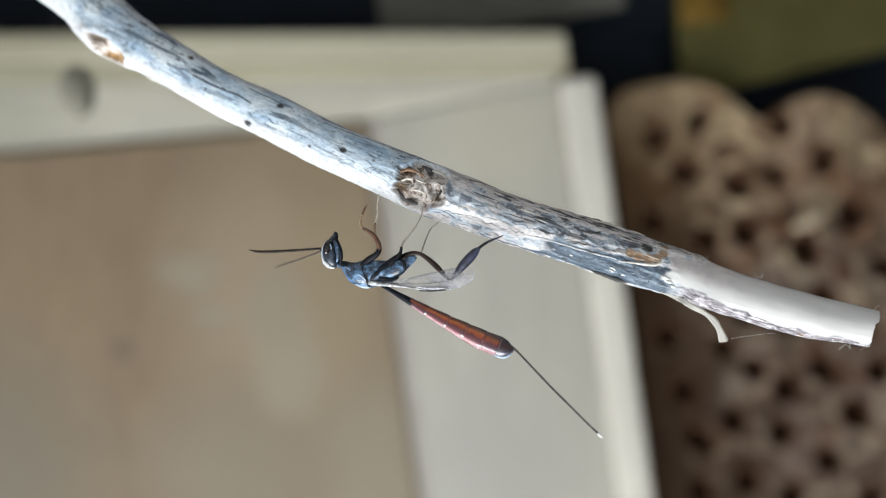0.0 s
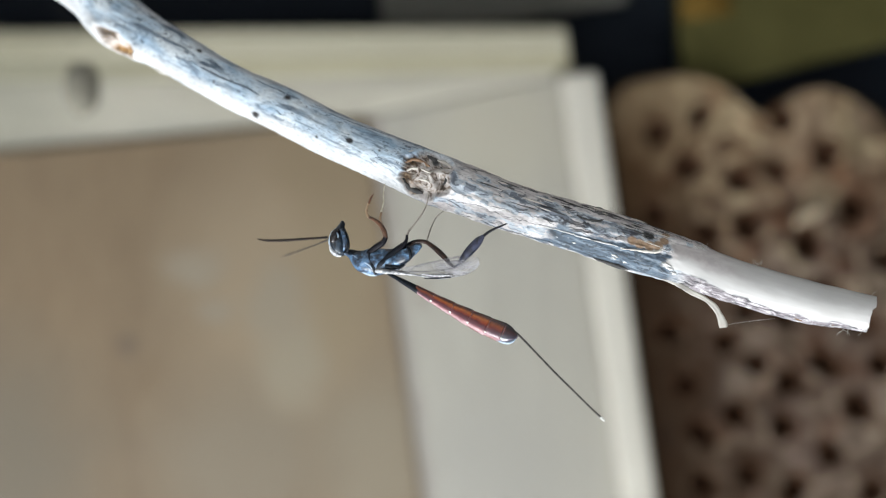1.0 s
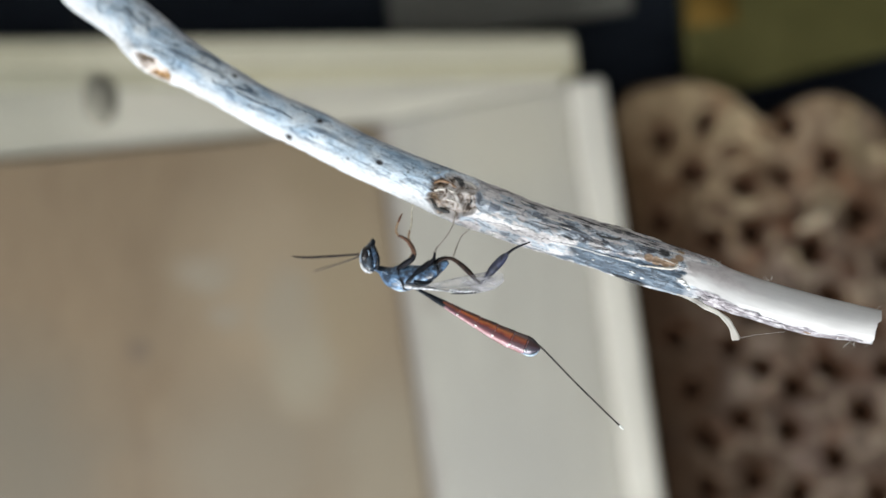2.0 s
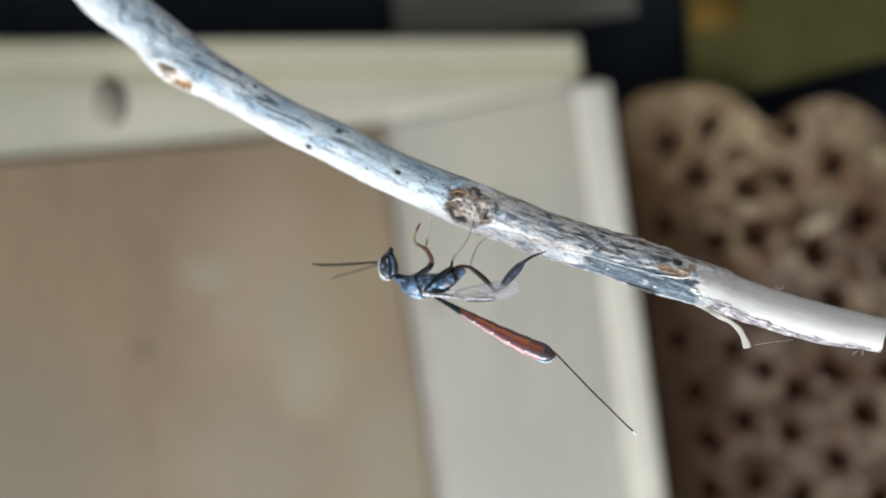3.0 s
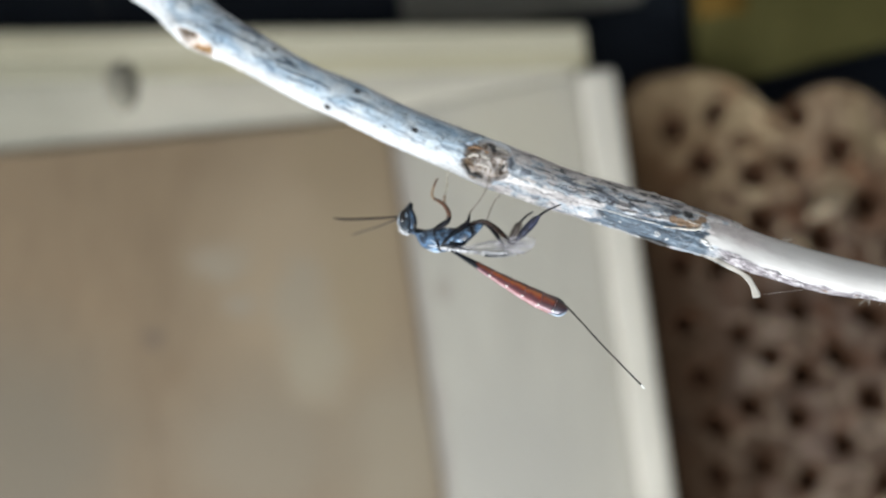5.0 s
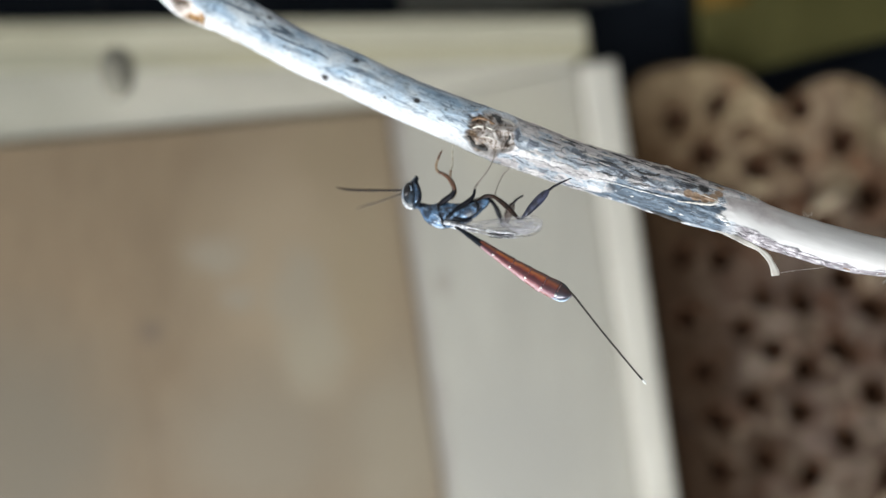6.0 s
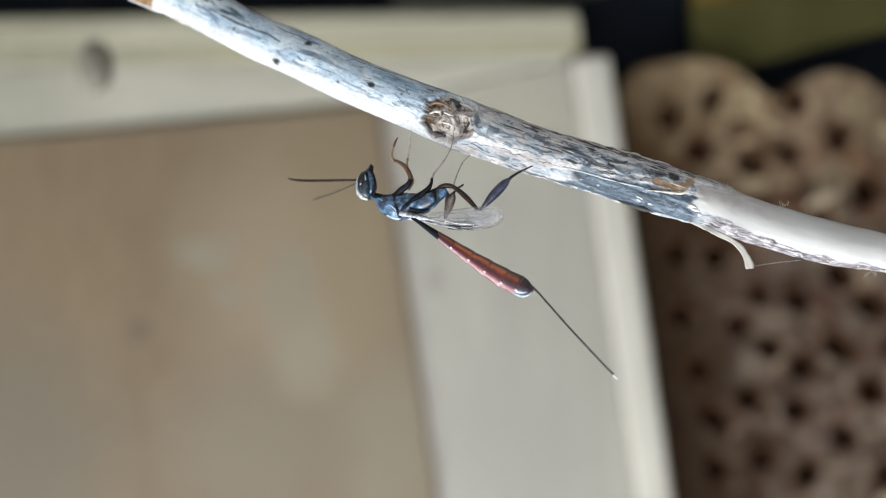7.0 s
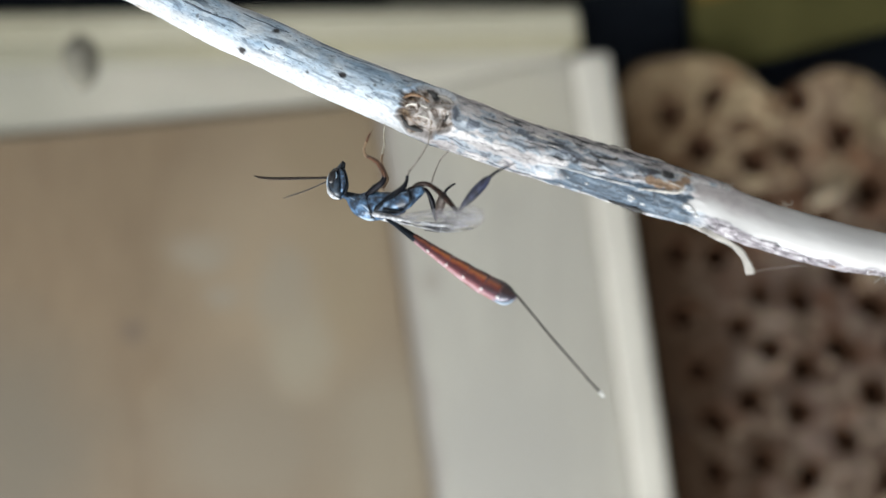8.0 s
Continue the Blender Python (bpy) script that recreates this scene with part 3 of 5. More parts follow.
cluster = grain(bn, bl, uvn, 640, (0.42, 1.0, 1), 3, 0.6, 0.4)
streak = grain(bn, bl, uvn, 1100, (0.28, 1.5, 1), 6, 0.62, 0.5)
thread = grain(bn, bl, uvn, 2900, (0.13, 1.2, 1), 5, 0.6, 0.35)
blotch = grain(bn, bl, uvn, 520, (0.55, 1, 1), 4, 0.6, 0.4)
tiny = grain(bn, bl, uvn, 4200, (0.6, 1, 1), 4, 0.6)
broad = grain(bn, bl, uvn, 190, (0.7, 1.2, 1), 2)
pale = ramp(bn, bl, blotch, [(0.34, (0.31, 0.43, 0.56)), (0.46, (0.51, 0.615, 0.715)), (0.62, (0.72, 0.765, 0.80))])
# plain white with few streaks low down, bluish white above
pale = blend(bn, bl, mask("upper_side"), ramp(bn, bl, blotch, [(0.35, (0.54, 0.54, 0.545)), (0.6, (0.70, 0.69, 0.69))]), pale)
lines = ramp(bn, bl, streak, [(0.40, (1, 1, 1)), (0.47, (0, 0, 0))])
patchy = ramp(bn, bl, broad, [(0.36, (0.25, 0.25, 0.25)), (0.56, (1, 1, 1))])
patchy = blend(bn, bl, 1.0, patchy, ramp(bn, bl, mask("upper_side"), [(0.0, (0.12, 0.12, 0.12)), (1.0, (1, 1, 1))]), "MULTIPLY")
lines = blend(bn, bl, 1.0, lines, patchy, "MULTIPLY")
threads = blend(bn, bl, 1.0, ramp(bn, bl, thread, [(0.395, (1, 1, 1)), (0.45, (0, 0, 0))]), patchy, "MULTIPLY")
# shade on the side away from the window, put into the colour
shaded_mauve = ramp(bn, bl, streak, [(0.36, (0.14, 0.125, 0.13)), (0.48, (0.39, 0.365, 0.37)), (0.62, (0.56, 0.54, 0.545))])
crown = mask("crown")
pale = blend(bn, bl, blend(bn, bl, 1.0, crown, (0.75, 0.75, 0.75), "MULTIPLY"), pale, shaded_mauve)
smooth_bark = blend(bn, bl, lines, pale, (0.075, 0.108, 0.150))
smooth_bark = blend(bn, bl, threads, smooth_bark, (0.24, 0.295, 0.36))
smooth_bark = blend(bn, bl, 0.55, smooth_bark, ramp(bn, bl, tiny, [(0.32, (0.42, 0.46, 0.52)), (0.50, (0.95, 0.96, 0.97)), (0.62, (1.0, 1.0, 1.0))]), "MULTIPLY")
freckle = blend(bn, bl, 1.0, ramp(bn, bl, grain(bn, bl, bent.outputs[0], 5200, (0.5, 1.0, 1), 3), [(0.57, (0, 0, 0)), (0.62, (0.85, 0.85, 0.85))]), ramp(bn, bl, cluster, [(0.46, (0, 0, 0)), (0.56, (1, 1, 1))]), "MULTIPLY")
freckle = blend(bn, bl, 1.0, freckle, ramp(bn, bl, mask("upper_side"), [(0.0, (0.25, 0.25, 0.25)), (1.0, (1, 1, 1))]), "MULTIPLY")
smooth_bark = blend(bn, bl, freckle, smooth_bark, (0.055, 0.075, 0.105))
dots = bn.new("ShaderNodeTexVoronoi")
dots.inputs["Scale"].default_value, dots.inputs["Randomness"].default_value = 420, 1.0
bl.new(uvn, dots.inputs[0])
dot = ramp(bn, bl, dots.outputs["Distance"], [(0.09, (1, 1, 1)), (0.13, (0, 0, 0))])
pick = ramp(bn, bl, dots.outputs["Color"], [(0.68, (0, 0, 0)), (0.72, (1, 1, 1))])
smooth_bark = blend(bn, bl, blend(bn, bl, 1.0, dot, pick, "MULTIPLY"), smooth_bark, (0.03, 0.03, 0.035))
rough_tone = ramp(bn, bl, scales.outputs["Color"], [(0.12, (0.47, 0.430, 0.425)), (0.40, (0.59, 0.550, 0.54)), (0.75, (0.72, 0.68, 0.665))])
# rough bark: the same shade painted along its upper side
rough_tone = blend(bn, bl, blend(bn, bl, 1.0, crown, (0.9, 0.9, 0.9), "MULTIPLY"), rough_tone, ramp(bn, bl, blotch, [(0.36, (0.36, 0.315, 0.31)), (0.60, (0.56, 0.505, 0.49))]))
rough_tone = blend(bn, bl, 0.68, rough_tone, ramp(bn, bl, tiny, [(0.34, (0.50, 0.48, 0.49)), (0.48, (0.95, 0.95, 0.95)), (0.62, (1.1, 1.1, 1.1))]), "MULTIPLY")
# broad bluish and slate patches with dark hearts, and long winding cracks
patch = bn.new("ShaderNodeMath")
patch.operation = "MULTIPLY_ADD"
bl.new(mask("belt"), patch.inputs[0])
patch.inputs[1].default_value = 0.085
bl.new(grain(bn, bl, bent.outputs[0], 1500, (0.42, 1.0, 1), 4, 0.60, 0.4), patch.inputs[2])
patch = patch.outputs[0]
rough_tone = blend(bn, bl, ramp(bn, bl, patch, [(0.525, (0, 0, 0)), (0.565, (0.85, 0.85, 0.85))]), rough_tone, (0.36, 0.41, 0.465))
rough_tone = blend(bn, bl, ramp(bn, bl, patch, [(0.615, (0, 0, 0)), (0.645, (0.95, 0.95, 0.95))]), rough_tone, (0.125, 0.138, 0.168))
rough_tone = blend(bn, bl, blend(bn, bl, 1.0, ramp(bn, bl, fleck, [(0.54, (0, 0, 0)), (0.58, (1, 1, 1))]), ramp(bn, bl, cluster, [(0.47, (0.05, 0.05, 0.05)), (0.56, (0.8, 0.8, 0.8))]), "MULTIPLY"), rough_tone, (0.085, 0.09, 0.105))
ridge = grain(bn, bl, bent.outputs[0], 1000, (0.09, 1.0, 1), 3, 0.55, 0.2)
rough_tone = blend(bn, bl, ramp(bn, bl, ridge, [(0.480, (0, 0, 0)), (0.492, (0.9, 0.9, 0.9)), (0.502, (0.9, 0.9, 0.9)), (0.514, (0, 0, 0))]), rough_tone, (0.040, 0.038, 0.044))
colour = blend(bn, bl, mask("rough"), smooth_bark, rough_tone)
inner_tone = ramp(bn, bl, streak, [(0.32, (0.018, 0.027, 0.040)), (0.46, (0.056, 0.082, 0.114)), (0.56, (0.098, 0.135, 0.180)), (0.66, (0.22, 0.26, 0.30)), (0.72, (0.50, 0.52, 0.54))])
inner_tone = blend(bn, bl, ramp(bn, bl, fleck, [(0.52, (0, 0, 0)), (0.58, (0.8, 0.8, 0.8))]), inner_tone, (0.016, 0.022, 0.032))
inner_tone = blend(bn, bl, ramp(bn, bl, fleck, [(0.32, (0.9, 0.9, 0.9)), (0.37, (0, 0, 0))]), inner_tone, (0.40, 0.42, 0.44))
colour = blend(bn, bl, mask("inner"), colour, inner_tone)
colour = blend(bn, bl, mask("fringe"), colour, ramp(bn, bl, fleck, [(0.36, (0.62, 0.59, 0.60)), (0.45, (0.34, 0.30, 0.315)), (0.54, (0.20, 0.175, 0.19)), (0.62, (0.05, 0.045, 0.05))]))
bare_tone = ramp(bn, bl, grain(bn, bl, uvn, 900, (0.05, 1.2, 1), 4), [(0.3, (0.50, 0.475, 0.46)), (0.7, (0.59, 0.565, 0.545))])
bare_tone = blend(bn, bl, mask("raw"), bare_tone, ramp(bn, bl, blotch, [(0.36, (0.33, 0.29, 0.29)), (0.50, (0.46, 0.41, 0.40)), (0.64, (0.58, 0.53, 0.51))]))
colour = blend(bn, bl, mask("bare"), colour, bare_tone)
scar_tone = ramp(bn, bl, grain(bn, bl, uvn, 1300, (1, 1, 1), 5, 0.6, 2.5), [(0.38, (0.035, 0.022, 0.016)), (0.43, (0.20, 0.145, 0.11)), (0.50, (0.40, 0.35, 0.32)), (0.66, (0.58, 0.54, 0.51))])
colour = blend(bn, bl, mask("scar"), colour, scar_tone)
pit_tone = ramp(bn, bl, tiny, [(0.36, (0.012, 0.006, 0.003)), (0.52, (0.13, 0.075, 0.038)), (0.66, (0.42, 0.31, 0.21))])
gold_tone = ramp(bn, bl, tiny, [(0.36, (0.10, 0.045, 0.012)), (0.50, (0.30, 0.150, 0.045)), (0.62, (0.50, 0.33, 0.16))])
colour = blend(bn, bl, mask("knot"), colour, ramp(bn, bl, tiny, [(0.36, (0.40, 0.31, 0.26)), (0.52, (0.68, 0.60, 0.55))]))
colour = blend(bn, bl, mask("gold"), colour, gold_tone)
colour = blend(bn, bl, mask("hollow"), colour, ramp(bn, bl, tiny, [(0.38, (0.016, 0.010, 0.006)), (0.60, (0.11, 0.07, 0.04))]))
colour = blend(bn, bl, mask("pit"), colour, pit_tone)
colour = blend(bn, bl, mask("rust"), colour, ramp(bn, bl, tiny, [(0.30, (0.22, 0.135, 0.08)), (0.5, (0.31, 0.20, 0.125)), (0.7, (0.40, 0.28, 0.185))]))
colour = blend(bn, bl, mask("spot"), colour, (0.02, 0.018, 0.018))
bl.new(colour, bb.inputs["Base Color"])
bl.new(ramp(bn, bl, mask("bare"), [(0, (0.62, 0.62, 0.62)), (1, (0.27, 0.27, 0.27))]), bb.inputs["Roughness"])
relief(bn, bl, bb, blend(bn, bl, mask("bare"), blend(bn, bl, 0.45, blend(bn, bl, 0.5, streak, thread), tiny), (0.5, 0.5, 0.5)), 0.6, 0.00014)

twig = tagged(new("twig"), "weathered grey-white twig with peeling bark and a bare cut end", "twig")
me = bpy.data.meshes.new("stem")
me.from_pydata([v[:] for v in verts], [], faces)
layer = me.uv_layers.new(name="UVMap")
idx = np.empty(len(me.loops), int)
me.loops.foreach_get("vertex_index", idx)
layer.data.foreach_set("uv", np.array(uvs)[idx].ravel())
for key, values in masks.items():
    me.attributes.new(key, "FLOAT", "POINT").data.foreach_set("value", values)
me.polygons.foreach_set("use_smooth", [True] * len(me.polygons))
me.materials.append(bark)
stem = new("stem", me)
stem.parent = twig

# the cut end: a splintered face
cut_wood = plain("cut_wood", (0.40, 0.35, 0.25), (0.62, 0.56, 0.44), 3000, 0.7, size=0.0001)
bm = bmesh.new()
rim = [bm.verts.new(v) for v in verts[last : last + AROUND]]
tip = line[-1][0]
way = (tip - line[-3][0]).normalized()
prev = rim
for k, scale_ in enumerate((0.85, 0.55, 0.25)):
    loop = [bm.verts.new(tip + (v.co - tip) * scale_ - way * (0.00010 * (1 - scale_) + 0.00003 + 0.00013 * noise.noise(v.co * 3000 + Vector((k, 0, 0))))) for v in rim]
    for j in range(AROUND):
        bm.faces.new((prev[j], prev[(j + 1) % AROUND], loop[(j + 1) % AROUND], loop[j]))
    prev = loop
bm.faces.new(prev)
part("cut_end", bm, cut_wood, twig, "pale splintered cut end")


def tube(points, radius, sides=8):
    """A round strand through the points; radius: one or one for each point."""
    bm = bmesh.new()
    radii = radius if isinstance(radius, (list, tuple)) else [radius] * len(points)
    rows = spline([(*p, r) for p, r in zip(points, radii)], 5)
    prev = None
    for k, row in enumerate(rows):
        t = Vector(rows[min(k + 1, len(rows) - 1)][:3]) - Vector(rows[max(k - 1, 0)][:3])
        t.normalize()
        a = t.orthogonal() if abs(t.z) > 0.9 else Vector((0, 0, 1)).cross(t).normalized()
        a.normalize()
        b = t.cross(a)
        loop = [bm.verts.new(Vector(row[:3]) + (a * math.cos(h) + b * math.sin(h)) * max(row[3], 1e-6)) for h in (2 * math.pi * j / sides for j in range(sides))]
        if prev:
            for j in range(sides):
                bm.faces.new((prev[j], prev[(j + 1) % sides], loop[(j + 1) % sides], loop[j]))
        else:
            bm.faces.new(loop)
        prev = loop
    bm.faces.new(prev)
    return bm


strip_bark = plain("inner_bark", (0.52, 0.47, 0.41), (0.70, 0.66, 0.60), 2500, 0.6, size=0.0001)
white_bark = plain("white_bark", (0.62, 0.61, 0.60), (0.78, 0.77, 0.76), 2500, 0.6, size=0.0001)
dark_bark = plain("dark_bark", (0.02, 0.02, 0.022), (0.07, 0.065, 0.06), 2500, 0.7, size=0.0001)
rust_bark = plain("rust_bark", (0.16, 0.085, 0.04), (0.34, 0.20, 0.11), 2500, 0.5, size=0.0001)
grey_bark = plain("grey_bark", (0.20, 0.19, 0.20), (0.42, 0.41, 0.42), 2500, 0.7, size=0.0001)
fuzz = plain("fuzz", (0.20, 0.19, 0.17), (0.36, 0.34, 0.30), 3000, 0.6, bump=0)
silk = plain("silk", (0.6, 0.6, 0.6), (0.8, 0.8, 0.8), 3000, 0.4, bump=0)
def ribbon(points, widths, thick):
    """A flat strip through the points, its width lying across the view."""
    rows = spline([(*p, w) for p, w in zip(points, widths)], 6)
    bm = bmesh.new()
    prev = None
    for k, row in enumerate(rows):
        t = (Vector(rows[min(k + 1, len(rows) - 1)][:3]) - Vector(rows[max(k - 1, 0)][:3])).normalized()
        side = Vector((0, 0, 1)).cross(t).normalized()
        out = t.cross(side)
        c = Vector(row[:3])
        w = row[3] * FINE
        wob = 0.25 * noise.noise(c * 2500)
        loop = [bm.verts.new(c + side * w * x * (1 + wob) + out * thick * FINE * z) for x, z in ((-1, -0.2), (-0.9, 0.7), (-0.4, 0.5), (0.1, 0.65), (0.6, 1.0), (1, 0.3), (0.7, -0.5), (-0.3, -0.8))]
        if prev:
            for j in range(8):
                bm.faces.new((prev[j], prev[(j + 1) % 8], loop[(j + 1) % 8], loop[j]))
        else:
            bm.faces.new(loop)
        prev = loop
    bm.faces.new(prev)
    return bm


def lip(points, radii, material, label="", lift=0.5):
    bm = tube([skin(u, v, lift) for u, v in points], [r * FINE for r in radii], 8)
    for w in bm.verts:
        w.co += Vector([noise.noise(w.co * 9000 + Vector((k * 7, 0, 0))) for k in range(3)]) * FINE * 1.8
    part("bark_lip", bm, material, twig, label)


part("peeled_strip", ribbon([skin(1168, 520), skin(1196, 528, 1)] + [fine(u, v, d) for u, v, d in ((1222, 542, 0.962), (1246, 554, 0.960), (1264, 569, 0.958), (1274, 586, 0.957), (1279, 600, 0.957), (1280, 606, 0.957))], [2, 4, 4.5, 4.5, 5, 6.0, 7.2, 6.5], 3.2), strip_bark, twig, "curled strip of peeled inner bark")
part("filament", tube([fine(1284, 602, 0.957), fine(1320, 596, 0.962), fine(1372, 590, 0.968)], 0.15 * FINE, 5), silk, twig, "thin strand of spider silk")
lip(((1044, 487), (1066, 494), (1085, 502), (1106, 506)), (2, 4, 5, 3), dark_bark, "blackened lip of bark")
lip(((1096, 463), (1120, 466), (1146, 469), (1162, 469), (1171, 462), (1175, 450)), (0.8, 1.6, 2.2, 2.6, 2.0, 1.0), strip_bark, "pale rim of lifted bark")
lip(((1012, 402), (1035, 411), (1056, 414), (1068, 408), (1072, 400)), (1, 2.2, 2.4, 2.0, 1), dark_bark)
lip(((262, 135), (275, 142), (284, 151)), (3, 3, 1.5), strip_bark)
# a dry bud on a hair-thin side shoot of the far stem
bud_brown = plain("bud_brown", (0.150, 0.137, 0.108), (0.230, 0.212, 0.170), 900, 0.8, spec=0.1)
shoot_brown = plain("shoot_brown", (0.06, 0.052, 0.038), (0.12, 0.105, 0.08), 900, 0.8, spec=0.1)
BUD = Vector((-0.0733, 0.0314, 0.947))
fork = min((p for p, r, u in line if u < -200), key=lambda p: abs(p.z - 0.985))
part("side_shoot", tube([fork, fork.lerp(BUD, 0.35) + Vector((0.006, 0.010, 0.004)), fork.lerp(BUD, 0.75) + Vector((0.003, 0.008, 0.0)), BUD + Vector((0, 0.0053, 0))], [0.00015, 0.00006, 0.00004, 0.00004], 6), shoot_brown, twig, "hair-thin brown side shoot")
bm = tube([BUD + Vector((0.0003 * math.sin(3 * k), 0.0055 - 0.0110 * k, 0.0)) for k in (0, 0.05, 0.14, 0.3, 0.55, 0.78, 0.92, 1)], [0.0003, 0.0016, 0.0026, 0.0033, 0.0034, 0.0028, 0.0015, 0.0003], 16)
part("bud", bm, bud_brown, twig, "small olive-grey dry bud")
# long dark cracks of the rough bark, bluish streaks of the smooth
slate_bark = plain("slate_bark", (0.06, 0.08, 0.105), (0.16, 0.20, 0.25), 2500, 0.7, size=0.0001)
lip(((800, 316), (846, 331), (890, 344), (928, 356), (968, 370), (1009, 384), (1052, 396)), (0.6, 1.8, 1.4, 2.2, 1.6, 2.2, 0.8), dark_bark, "long dark crack in the bark", -0.6)
lip(((826, 317), (852, 325), (884, 335), (922, 347)), (0.5, 1.5, 1.3, 0.5), dark_bark, "long dark crack in the bark", -0.6)
lip(((838, 368), (862, 380), (892, 388), (930, 400), (972, 412), (1010, 426)), (0.6, 1.8, 1.4, 2.0, 1.5, 0.6), slate_bark, "slate-coloured crack in the bark", -0.8)
lip(((930, 378), (968, 390), (1012, 402), (1050, 416), (1092, 430)), (0.6, 2.2, 2.8, 2.2, 0.6), dark_bark, "long dark crack in the bark", -1.2)
lip(((1080, 402), (1120, 416), (1162, 430), (1200, 444), (1238, 458)), (0.6, 1.6, 1.4, 1.8, 0.8), dark_bark, "long dark crack in the bark", -0.5)
lip(((906, 404), (950, 420), (1000, 434), (1046, 448), (1100, 462)), (0.5, 1.2, 1.5, 1.3, 0.6), white_bark, "pale ridge of bark", -0.2)
lip(((226, 50), (262, 72), (300, 92), (330, 108)), (0.6, 2.0, 2.4, 0.8), slate_bark, "bluish streak in the bark", -1.0)
lip(((318, 118), (352, 138), (392, 158), (424, 170), (446, 184)), (0.6, 2.2, 1.8, 2.8, 0.8), slate_bark, "bluish streak in the bark", -1.0)
lip(((428, 150), (470, 170), (510, 188), (556, 204)), (0.5, 1.8, 1.4, 0.6), slate_bark, "bluish streak in the bark", -0.8)
lip(((560, 212), (604, 230), (648, 246), (690, 262)), (0.5, 1.6, 1.8, 0.6), slate_bark, "bluish streak in the bark", -0.8)
# folds of the large scar
lip(((762, 299), (784, 306), (796, 322), (795, 340), (786, 352)), (1.5, 3, 3.4, 3, 1.5), strip_bark, "pale fold of the scar", -4)
lip(((772, 312), (781, 324), (780, 340), (772, 350)), (1, 2, 2, 1), dark_bark, "dark crease of the scar", -5)
lip(((708, 306), (722, 299), (738, 303), (752, 312)), (1.5, 3, 3, 1.5), rust_bark, "rusty fold of the scar", -4)
lip(((706, 322), (724, 316), (744, 320), (760, 328)), (1.2, 2.2, 2.2, 1), strip_bark, "pale fold of the scar", -5)
lip(((703, 336), (708, 348), (722, 358), (738, 364)), (2, 5, 5, 2), dark_bark, "dark crease of the scar", -4)
lip(((742, 292), (754, 296), (764, 302)), (2.5, 5, 3), dark_bark, "dark crease of the scar", -3)
lip(((722, 336), (745, 340), (756, 348), (760, 358)), (1, 2, 2.4, 1.2), strip_bark, "pale fold of the scar", -5)
lip(((694, 318), (700, 300), (716, 288), (738, 284)), (2, 3, 3, 1.5), strip_bark, "swollen rim of the scar", -1)
random.seed(5)
for u, v, w in ((1083, 480, 2.8), (1104, 487, 3.2), (1010, 452, 2.0), (1177, 492, 4.6), (1183, 499, 5.2), (1191, 507, 3.8), (1086, 476, 3.0)):
    bm = bmesh.new()
    bmesh.ops.create_icosphere(bm, subdivisions=2, radius=w * FINE)
    at = skin(u, v, 0.3)
    for q in bm.verts:
        q.co = at + Vector((q.co.x * 1.5, q.co.y * 0.8 - q.co.x * 0.5, q.co.z * 0.6)) * (0.9 + 1.3 * noise.noise(q.co * 12000 + Vector((u * 0.37, v * 0.71, 0))))
    part("crumb", bm, white_bark, twig, "white crumb of bark")
for k in range(40):
    u = random.uniform(840, 1165)
    row = run[int(np.argmin(abs(run[:, 0] - u)))]
    th = radians(random.uniform(-20 if u < 960 else 12, 82))
    mid = fine(row[0], row[1], row[2])
    w = row[3] * 0.5 * FINE * row[2] + 0.00012
    half = random.uniform(5, 26) * FINE
    slope = Vector((0.94, -0.34, 0.03))
    side = Vector((0.34, 0.94, 0))
    c0 = mid + (Vector((0, 0, 1)) * math.cos(th) + side * math.sin(th)) * w
    bm = tube([c0 - slope * half, c0 + Vector((0, 0, random.uniform(0, 3e-5))), c0 + slope * half], [0.2 * FINE, random.uniform(0.6, 1.6) * FINE, 0.2 * FINE], 6)
    part("bark_flake", bm, random.choice((dark_bark, dark_bark, strip_bark)), twig)
for k in range(46):
    u = random.uniform(1215, 1540)
    row = run[int(np.argmin(abs(run[:, 0] - u)))]
    low = fine(row[0] - row[3] * 0.14, row[1] + row[3] * random.uniform(0.30, 0.47), row[2] - 0.008)
    bm = bmesh.new()
    bmesh.ops.create_icosphere(bm, subdivisions=2, radius=random.uniform(0.8, 2.6) * FINE)
    long_, lean = random.uniform(1.0, 4.0), random.uniform(-0.7, 0.1)
    for v in bm.verts:
        v.co = low + Vector((v.co.x * long_, v.co.y + v.co.x * lean * long_, v.co.z)) * (1 + 0.9 * noise.noise(v.co * 14000 + Vector((k, 0, 0))))
    part("fibre_tuft", bm, random.choice((white_bark, strip_bark, grey_bark, grey_bark, rust_bark)), twig)
for k in range(22):
    a = random.choice(((1344, 492, 0.968), (1240, 464, 0.965), (1240, 464, 0.965), (1500, 612, 0.972), (1535, 612, 0.972), (1548, 552, 0.975)))
    p0 = fine(a[0] + random.uniform(-9, 9), a[1] + random.uniform(-3, 3), a[2])
    up = -1 if a[1] < 560 else 1
    p2 = p0 + Vector((random.uniform(-12, 16) * FINE, -up * random.uniform(4, 12) * FINE, random.uniform(-4, 4) * FINE))
    part("fibre", tube([p0, (p0 + p2) / 2 + Vector((random.uniform(-3, 3) * FINE, 0, 0)), p2], [0.6 * FINE, 0.45 * FINE, 0.2 * FINE], 5), fuzz, twig)


